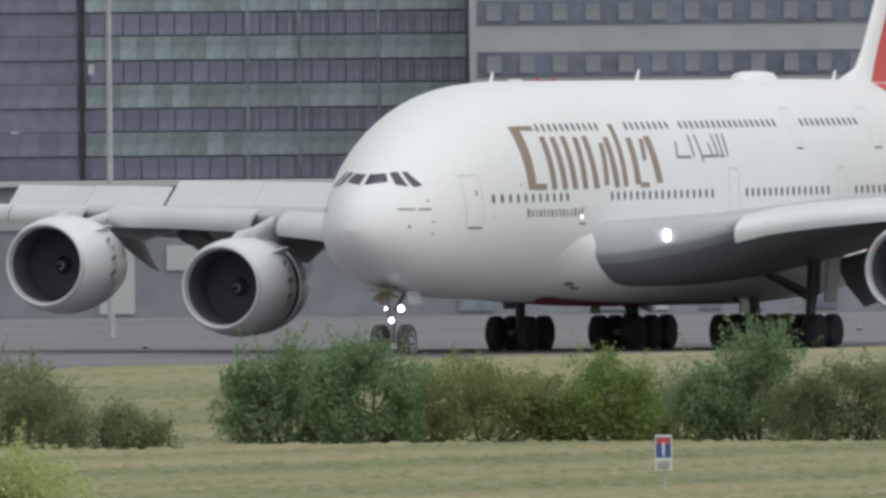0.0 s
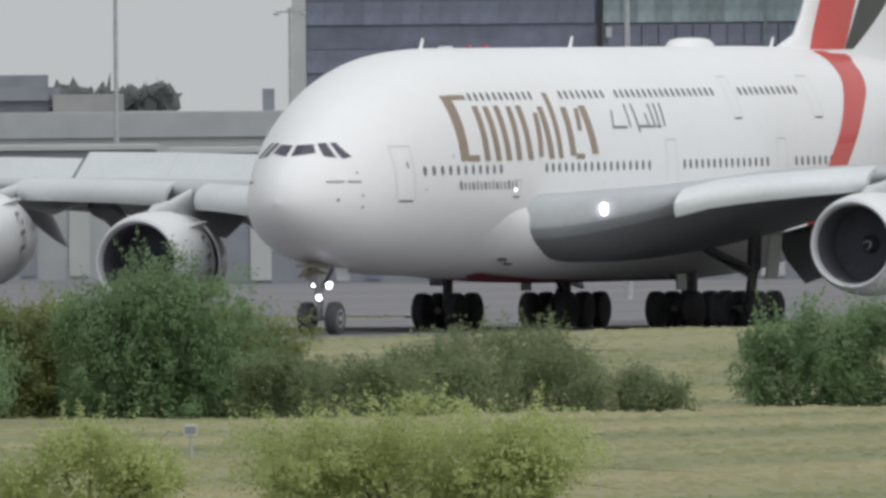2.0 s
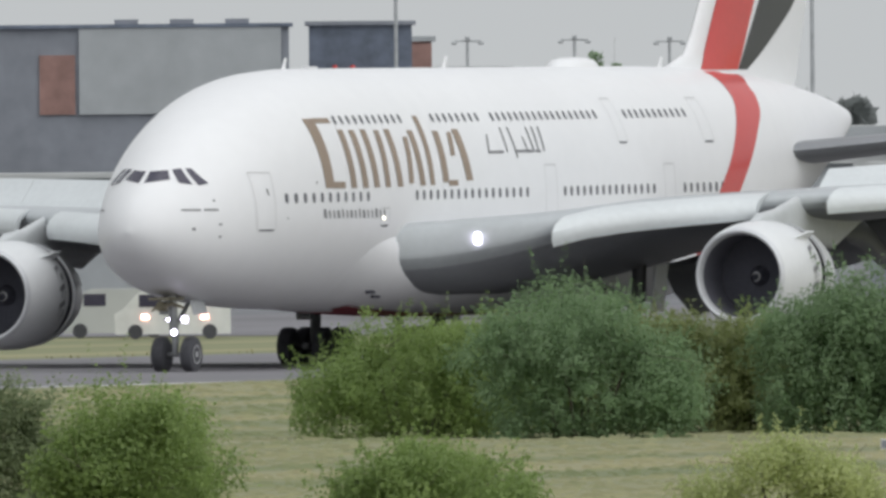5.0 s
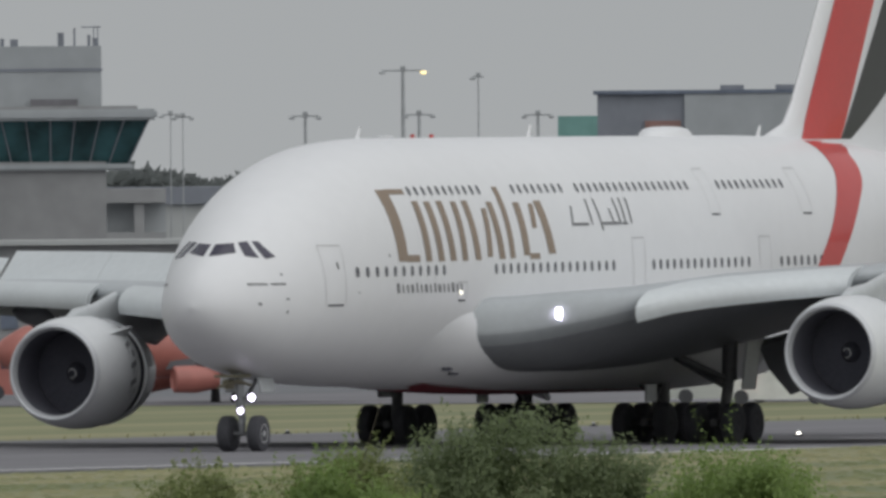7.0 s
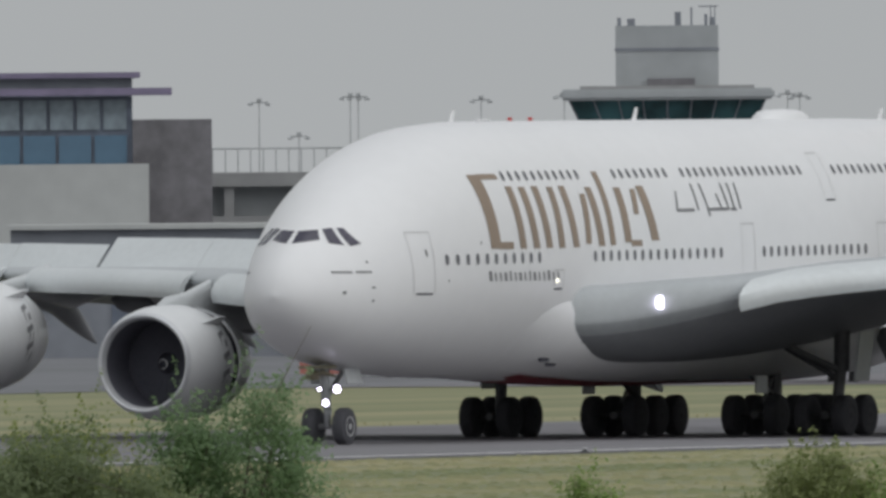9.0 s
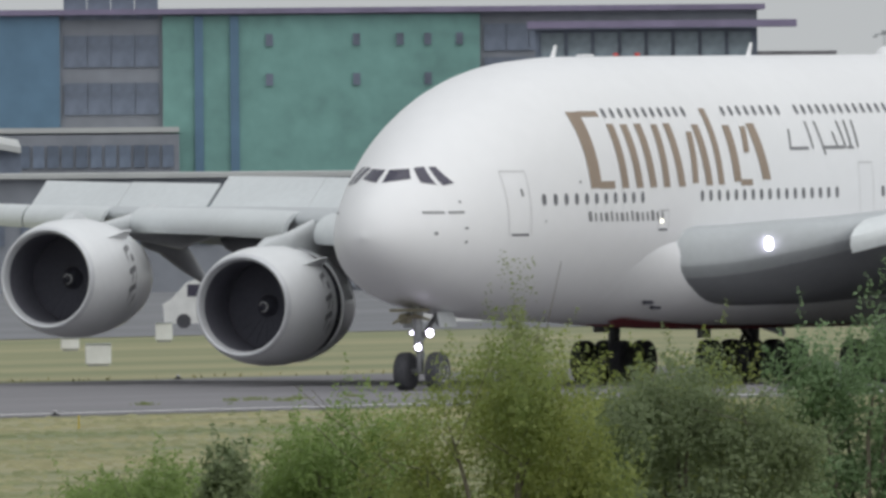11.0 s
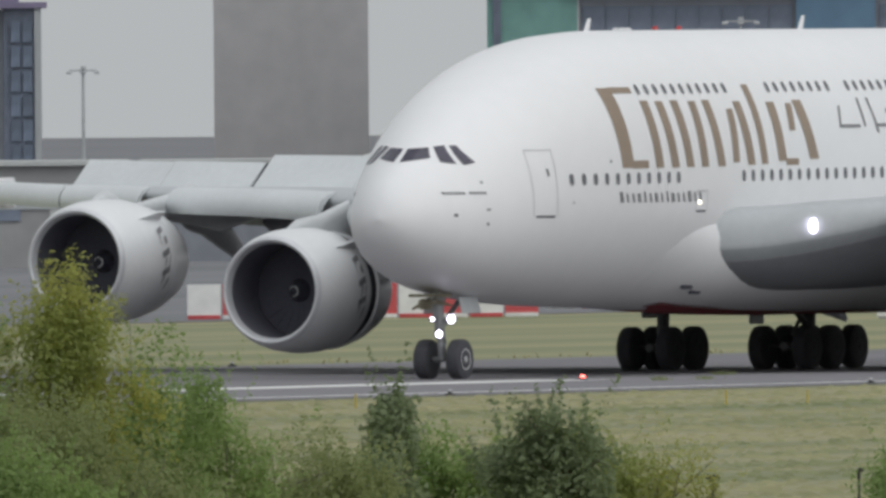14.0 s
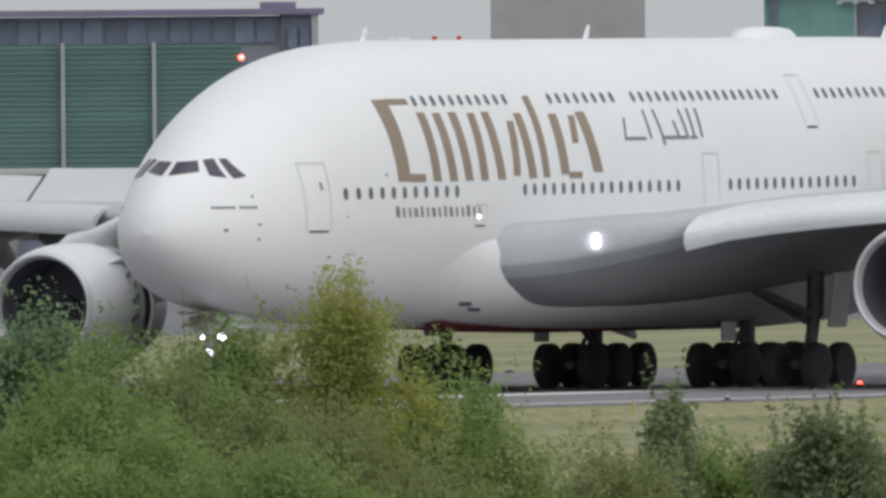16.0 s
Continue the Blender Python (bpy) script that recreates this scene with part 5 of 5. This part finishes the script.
leafy("bush", 0.40681, 860, 3.4, 5.0, 42, LDARK, "upright dark green young tree", 1.0, 0.11, 0.7)
leafy("bush", 0.41088, 860, 4.8, 4.3, 43, LMIX, "yellow-green bushy young tree", 1.0, 0.10, 0.7)
leafy("bush", 0.39789, 880, 1.7, 2.5, 44, LGREEN, "small green bush top", 1.0, 0.11, 0.6)
# young trees by the fence
leafy("tree", 0.41963, 800, 3.8, 3.6, 51, LGREEN, "green young tree with ragged crown", 1.0, 0.10, 0.7)
leafy("tree", 0.41583, 790, 4.2, 4.9, 52, LMIX, "yellowing willow tree with thin top", 1.0, 0.09, 0.8)
leafy("tree", 0.41540, 795, 2.0, 5.9, 53, LOLIVE, "thin wispy tree top with sparse leaves", 0.45, 0.08, 1.0)
leafy("tree", 0.41121, 800, 4.8, 4.5, 54, LDULL, "dark olive young tree", 1.1, 0.10, 0.6)
leafy("tree", 0.42385, 820, 4.4, 2.0, 55, LGREEN, "low green leafy thicket", 1.0, 0.10, 0.7)
leafy("tree", 0.42434, 800, 4.0, 2.3, 56, LGREEN, "green thicket with light shoots", 1.0, 0.10, 0.8)
leafy("tree", 0.43845, 780, 3.4, 2.6, 57, LGREEN, "green thicket with yellow leaves", 1.0, 0.10, 0.8)
leafy("tree", 0.43480, 780, 3.4, 2.7, 58, LMIX, "yellow-green birch thicket with gaps", 0.9, 0.09, 0.9)
leafy("tree", 0.43219, 780, 1.6, 2.2, 59, LYELLOW, "thin young yellowing birch tree", 0.6, 0.08, 0.9)
leafy("tree", 0.43919, 770, 0.9, 3.5, 60, LDULL, "dark green sapling with big leaves", 1.0, 0.13, 0.7)
leafy("tree", 0.43560, 775, 2.3, 3.3, 61, LDULL, "dark green branching sapling", 0.7, 0.13, 1.0)
leafy("tree", 0.42292, 790, 0.9, 2.6, 62, LDULL, "small dark green sapling", 0.9, 0.13, 0.8)
leafy("tree", 0.44753, 720, 2.9, 6.1, 63, LYELLOW, "tall yellowing birch with ragged crown", 1.1, 0.09, 0.8)
leafy("tree", 0.45039, 720, 2.9, 5.2, 64, LGREEN, "green young tree beside a birch", 1.1, 0.10, 0.6)
leafy("tree", 0.44494, 725, 2.4, 4.9, 65, LGREEN, "green leafy sapling group", 1.0, 0.10, 0.7)
leafy("tree", 0.45499, 710, 3.2, 6.0, 66, LDARK, "dark green dense young tree", 1.1, 0.10, 0.5)
leafy("tree", 0.44165, 760, 3.8, 2.7, 67, LOLIVE, "low olive thicket with bare twigs", 0.9, 0.09, 0.9)
leafy("tree", 0.45451, 700, 4.6, 4.6, 68, LGREEN, "broad dense green thicket", 1.1, 0.10, 0.6)
leafy("tree", 0.45182, 715, 2.8, 4.8, 69, LGREEN, "green rounded young tree", 1.1, 0.10, 0.6)
leafy("tree", 0.44780, 700, 4.6, 4.0, 70, LOLIVE, "olive thicket with orange leaves", 1.0, 0.09, 0.7)
leafy("tree", 0.45330, 705, 3.6, 5.2, 96, LGREEN, "green young tree in a thicket", 1.0, 0.10, 0.8)
leafy("tree", 0.45120, 705, 3.4, 5.1, 97, LOLIVE, "olive green young tree beside a birch", 1.0, 0.09, 0.8)
leafy("tree", 0.44420, 745, 3.0, 3.7, 98, LGREEN, "green sapling group with light shoots", 0.9, 0.09, 0.9)
leafy("bush", 0.45250, 690, 5.0, 3.6, 90, LGREEN, "green leafy thicket under young trees", 1.1, 0.10, 0.7)
leafy("bush", 0.44900, 690, 4.4, 3.3, 91, LGREEN, "green leafy thicket under a birch", 1.1, 0.10, 0.7)
leafy("bush", 0.44560, 700, 3.6, 2.9, 92, LOLIVE, "olive thicket with orange leaves", 1.0, 0.09, 0.8)
leafy("bush", 0.36900, 1150, 4.4, 3.3, 93, LGREEN, "green bush filling a hedge", 1.2, 0.11, 0.4)
leafy("bush", 0.35880, 1146, 4.0, 3.2, 94, LOLIVE, "olive bush filling a hedge", 1.2, 0.11, 0.4)
leafy("bush", 0.35380, 1150, 4.6, 1.9, 95, LDULL, "low olive bush filling a hedge", 1.2, 0.10, 0.5)
leafy("tree", 0.3667, 2450, 2.6, 11.9, 71, LDARK, "far dark conical evergreen", 0.8, 0.5, 0.2)

# weed tufts at the runway's edge
def weed_tuft(az, d, seed):
    r = np.random.RandomState(seed)
    bm = bmesh.new()
    for _ in range(60):
        x, y, h = r.normal() * 0.17, r.normal() * 0.15, r.uniform(0.06, 0.17)
        dx, dy, b = r.normal() * 0.07, r.normal() * 0.05, 0.02
        bm.faces.new([bm.verts.new(q) for q in ((x - b, y, 0), (x + b, y, 0), (x + dx + b * 0.6, y + dy, h * 0.7), (x + 1.6 * dx, y + 1.6 * dy, h))])
    ob = part("weed_tuft", bm, LOLIVE)
    ob.matrix_world = site(az, d)
    tagged(ob, "small dry olive weed tuft on the runway edge", "weed", kind="stuff")


for k, (az, d) in enumerate(((0.43250, 1216), (0.43136, 1218), (0.43089, 1235), (0.42493, 1233), (0.42269, 1246), (0.42212, 1249), (0.42145, 1244), (0.42102, 1252), (0.41970, 1259))):
    weed_tuft(az, d, 80 + k)

# far tree line
def treeline(az0, az1, d, el, seed, label):
    r = np.random.RandomState(seed)
    w, top = (az0 - az1) * d, up(el, d)
    n = 5000
    x = r.uniform(-w / 2, w / 2, n)
    edge = top * (1 - 0.035 * (np.sin(x * 0.7 + seed) + np.sin(x * 0.23) + r.uniform(-0.6, 0.6, n)))
    c = np.stack([x, r.uniform(0, 5, n), edge * np.sqrt(r.uniform(0.05, 1, n))], 1)
    a, b = r.normal(size=(n, 3)) * 0.5, r.normal(size=(n, 3)) * 0.5
    me = bpy.data.meshes.new("far_trees")
    me.from_pydata(np.stack([c - a, c + b, c + a, c - b], 1).reshape(-1, 3).tolist(), [], np.arange(4 * n).reshape(-1, 4).tolist())
    me.materials.append(LFAR)
    ob = new("far_trees", me)
    ob.matrix_world = site((az0 + az1) / 2, d)
    tagged(ob, label, "trees", kind="stuff")


LFAR = leaf_material("far_leaf", (0.26, 0.28, 0.27), (0.22, 0.235, 0.23))
treeline(0.3740, 0.3600, 2750, -0.0006, 3, "dark distant line of trees")
treeline(0.3960, 0.3855, 2750, -0.00062, 4, "dark distant line of trees")


# ---- airfield furniture ----
def signboard(az, d, w, z0, z1, label, plates):
    t = thing("sign", site(az, d), label, "sign")
    bm = bmesh.new()
    tube(bm, (0.02, 0, 0), (0.02, 0, z1 - 0.05), 0.035)
    part("post", bm, MASTM, t)
    bm = bmesh.new()
    box(bm, (0, -0.05, (z0 + z1) / 2), (w, 0.04, z1 - z0), None, 0.008)
    board = part("board", bm, WHITEM, t, "white sign board", False)
    for k, (x, z, sx, sz, mat) in enumerate(plates):
        bm = bmesh.new()
        box(bm, (x, -0.078 - 0.004 * k, z), (sx, 0.006, sz))
        part("printed_bar", bm, mat, board, "plain printed bar", False)


signboard(0.33460, 1016, 0.44, 0.5, 1.42, "small blue and white warning sign on a post", [(0, 1.1, 0.38, 0.52, NAVY), (0, 1.26, 0.36, 0.16, BARRED), (0, 1.06, 0.06, 0.34, WHITEM), (0, 0.72, 0.34, 0.03, GREYMARK), (0, 0.64, 0.34, 0.03, GREYMARK), (0, 0.57, 0.3, 0.03, GREYMARK)])
signboard(0.35960, 1021, 0.34, 0.62, 0.9, "small blue-grey marker sign on a post", [(0, 0.76, 0.3, 0.2, SLATE)])

# concrete-filled barriers
for k in range(10):
    az = 0.4440 - 0.00089 * k
    t = thing("barrier", site(az, 1516), "red plastic barrier block" if k % 2 else "white plastic barrier block", "barrier", "red and white barriers")
    bm = bmesh.new()
    loft(bm, [[(-0.64, -0.28, 0.05), (0.64, -0.28, 0.05), (0.64, 0.28, 0.05), (-0.64, 0.28, 0.05)], [(-0.64, -0.24, 0.4), (0.64, -0.24, 0.4), (0.64, 0.24, 0.4), (-0.64, 0.24, 0.4)], [(-0.64, -0.13, 1.36), (0.64, -0.13, 1.36), (0.64, 0.13, 1.36), (-0.64, 0.13, 1.36)]])
    part("block", bm, BARRED if k % 2 else WHITEM, t, smooth=False)
    bm = bmesh.new()
    box(bm, (0, -0.02, 0.1), (1.27, 0.62, 0.16), None, 0.02)
    part("foot", bm, WHITEM if k % 2 else BARRED, t, smooth=False)
for k in range(7):
    az = 0.4440 - 0.0009 * (10 + k)
    t = thing("barrier", site(az, 1560), "red plastic barrier block" if k % 2 else "white plastic barrier block", "barrier", "red and white barriers")
    bm = bmesh.new()
    box(bm, (0, 0, 0.3), (1.3, 0.5, 0.6), None, 0.08)
    part("block", bm, BARRED if k % 2 else WHITEM, t, smooth=False)

# runway cabinets
for az, d, w, hh in ((0.42609, 1408, 0.92, 0.7), (0.42443, 1536, 0.66, 0.66), (0.4268, 1490, 0.7, 0.4)):
    t = thing("cabinet", site(az, d), "white equipment cabinet on the grass", "cabinet")
    bm = bmesh.new()
    box(bm, (0, 0, 0.06 + hh / 2), (w, 0.6, hh), None, 0.03)
    part("body", bm, WHITEM, t)
    bm = bmesh.new()
    box(bm, (0, 0, 0.05), (w * 0.8, 0.5, 0.1))
    part("plinth", bm, CONC, t)
    bm = bmesh.new()
    box(bm, (0, 0, 0.08 + hh), (w * 1.05, 0.66, 0.05), None, 0.02)
    part("lid", bm, CLAD, t)


# runway lights
def runway_light(x, y, mat, label, hgt=0.16):
    t = thing("runway_light", pose(x, y, 0.02), label, "runway light", "runway lights")
    bm = bmesh.new()
    lathe_up = [(0.16, 0), (0.16, 0.03), (0.07, 0.05), (0.07, hgt * 0.6)]
    loft(bm, [[(r * math.cos(g), r * math.sin(g), z) for g in [k * math.tau / 12 for k in range(12)]] for r, z in lathe_up])
    part("base", bm, BLACKM, t)
    bm = bmesh.new()
    loft(bm, [[(r * math.cos(g), r * math.sin(g), hgt * 0.6 + z) for g in [k * math.tau / 12 for k in range(12)]] for r, z in ((0.07, 0), (0.075, 0.03), (0.045, 0.06), (0.01, 0.07))])
    part("lens", bm, mat, t)


STOPRED = glow("red_runway_lens", (1.0, 0.06, 0.04), 9.0)
CLEAR = paint("clear_lens", (0.5, 0.5, 0.5), 0.2, var=0.1, fine=5)
runway_light(1106.8, 513.6, STOPRED, "glowing red runway light on the centre line", 0.12)
for k in range(22):
    runway_light(1000 + 30 * k, 496.2, CLEAR, "small black runway edge light")
    runway_light(1010 + 30 * k, 550.8, CLEAR, "small black runway edge light")
runway_light(1318.8, 522.3, glow("white_runway_lens", (1, 0.95, 0.85), 5.0), "glowing white runway light", 0.1)

# yellow marker posts and black posts in the rough grass
YEL = paint("yellow_marker", (0.5, 0.38, 0.05), 0.6, var=0.1, fine=6)
for az, d in ((0.43085, 1130), (0.42880, 1130), (0.4266, 1150), (0.4402, 1130)):
    t = thing("marker_post", site(az, d), "short yellow marker post in grass", "marker post")
    bm = bmesh.new()
    tube(bm, (0, 0, 0), (0, 0, 0.42), 0.03, 0.025)
    part("post", bm, YEL, t)
for az, d, z in ((0.42752, 850, 1.06), (0.4238, 845, 1.2), (0.4350, 850, 0.9)):
    t = thing("camera_post", site(az, d), "black steel post with small camera head", "post")
    bm = bmesh.new()
    tube(bm, (0, 0, 0), (0, 0, z), 0.035)
    part("post", bm, BLACKM, t)
    bm = bmesh.new()
    box(bm, (0.04, -0.05, z + 0.02), (0.14, 0.2, 0.09), None, 0.02)
    part("head", bm, BLACKM, t)
t = thing("survey_tripod", site(0.43121, 845), "black tripod stand in the grass", "tripod")
bm = bmesh.new()
tube(bm, (0, 0, 0.2), (0, 0, 0.95), 0.04)
part("column", bm, BLACKM, t)
for k in range(3):
    bm = bmesh.new()
    g = k * math.tau / 3 + 0.3
    tube(bm, (0, 0, 0.62), (0.42 * math.cos(g), 0.42 * math.sin(g), 0), 0.025)
    part("leg", bm, BLACKM, t)
bm = bmesh.new()
box(bm, (0, 0, 1.0), (0.3, 0.16, 0.1), None, 0.02)
part("head", bm, BLACKM, t)


# ---- parked jets and vehicles beyond the taxiway ----
def parked_jet(az, d, body, tail, heading, label):
    t = thing("parked_jet", site(az, d) @ pose(0, 0, 0, 0, 0, heading), label, "airliner", "parked jets on the apron")
    bm = bmesh.new()
    rings = []
    for x, r, z in ((-14, 0.1, 3.4), (-13.4, 0.9, 3.4), (-12, 1.6, 3.5), (-9, 1.95, 3.6), (6, 1.95, 3.6), (11, 1.4, 4.1), (15, 0.5, 4.8), (16, 0.15, 5)):
        rings.append([(x, r * math.cos(g), z + r * math.sin(g)) for g in [k * math.tau / 24 for k in range(24)]])
    loft(bm, rings)
    fus = part("fuselage", bm, body, t)
    bm = bmesh.new()
    loft(bm, [[(9.5, -0.2, 5.2), (15.5, -0.1, 5.2), (15.5, 0.1, 5.2), (9.5, 0.2, 5.2)], [(14.5, -0.1, 11), (17, -0.05, 11), (17, 0.05, 11), (14.5, 0.1, 11)]])
    part("tail_fin", bm, tail, t)
    for s in (1, -1):
        bm = bmesh.new()
        loft(bm, [[(-3, s * 1.2, 2.7), (3.5, s * 1.2, 2.7), (3.5, s * 1.2, 2.3), (-3, s * 1.2, 2.2)], [(5, s * 16, 4.2), (6.8, s * 16, 4.2), (6.8, s * 16, 4.1), (5, s * 16, 4.0)]])
        part("wing", bm, SHADEGREY, t)
        bm = bmesh.new()
        lathe(bm, [(0.25, 0.02), (0.2, 0.6), (0, 0.7), (0.1, 0.85), (1.5, 0.9), (3, 0.6)], (-3.5, s * 5.5, 1.6), 20)
        part("engine", bm, body, t)
        bm = bmesh.new()
        tube(bm, (1.5, s * 2.6, 0), (1.5, s * 2.6, 2.6), 0.35, 0.12)
        part("main_gear", bm, BLACKM, t)
    bm = bmesh.new()
    tube(bm, (-10, 0, 0), (-10, 0, 2.2), 0.25, 0.1)
    part("nose_gear", bm, BLACKM, t)
    t.scale = (0.64, 0.64, 0.64)
    return t


parked_jet(0.3698, 1720, JETRED, JETRED, 75, "parked red narrow-body jet beyond the taxiway")
parked_jet(0.3868, 1780, ORANGE, NAVY, 70, "parked orange jet with blue tail")
parked_jet(0.3921, 1640, JETRED, JETRED, 15, "parked red narrow-body jet on the apron")


def van(az, d, mat, label, lights=False):
    t = thing("van", site(az, d), label, "van", "service vehicles on the apron")
    bm = bmesh.new()
    prof = [(-2.3, 0.2), (-2.35, 1.0), (-2.0, 1.2), (-1.4, 1.85), (-1.0, 2.0), (2.2, 2.0), (2.35, 1.8), (2.35, 0.2)]
    loft(bm, [[(x, -0.95, z) for x, z in prof], [(x, 0.95, z) for x, z in prof]])
    part("body", bm, mat, t)
    bm = bmesh.new()
    box(bm, (-0.9, -0.955, 1.55), (0.9, 0.02, 0.5), None, 0.005)
    part("side_window", bm, GLASS, t)
    for x in (-1.5, 1.5):
        bm = bmesh.new()
        n = 18
        loft(bm, [[(x + 0.3 * math.cos(k * math.tau / n), y, 0.3 + 0.3 * math.sin(k * math.tau / n)) for k in range(n)] for y in (-0.98, -0.75)])
        part("wheel", bm, RUBBER, t)
        bm = bmesh.new()
        loft(bm, [[(x + 0.3 * math.cos(k * math.tau / n), y, 0.3 + 0.3 * math.sin(k * math.tau / n)) for k in range(n)] for y in (0.75, 0.98)])
        part("wheel", bm, RUBBER, t)
    if lights:
        for x in (-1.1, 1.3):
            bm = bmesh.new()
            box(bm, (x, -1.0, 0.9), (0.3, 0.05, 0.2), None, 0.02)
            part("lamp", bm, TAIL, t, "glowing vehicle lamp")


TAIL = glow("vehicle_lamp", (1.0, 0.45, 0.35), 5.0)
van(0.3776, 1600, WHITEM, "white van with glowing lamps", True)
van(0.3790, 1610, PALE, "pale grey airport van")
van(0.4165, 1620, WHITEM, "white apron van beside the grass")
van(0.40387, 1700, JETRED, "red service van on the apron")
van(0.3964, 1680, JETRED, "dull red service van on the apron")
van(0.4230, 1620, WHITEM, "white low service van")


# ---- movement ----
def motions():
    walk(plane, [(t, pose(x, RUN_Y, 0, 0, 0, w)) for t, x, w in TAXI])
    # wheels roll with the distance covered
    run = smooth_curve([row[0] for row in TAXI], [-row[1] for row in TAXI])
    for axle, r, (a, p) in AXLES:
        rows = []
        turn = 0.0
        for k in range(0, 481):
            t = k / 30
            if k:
                turn += min((run(t) - run(t - 1 / 30)) / r, 1.5)
            rows.append((t, Matrix.Translation(loc(a, p, r)) @ Matrix.Rotation(-turn, 4, "Y")))
        walk(axle, rows)


motions()
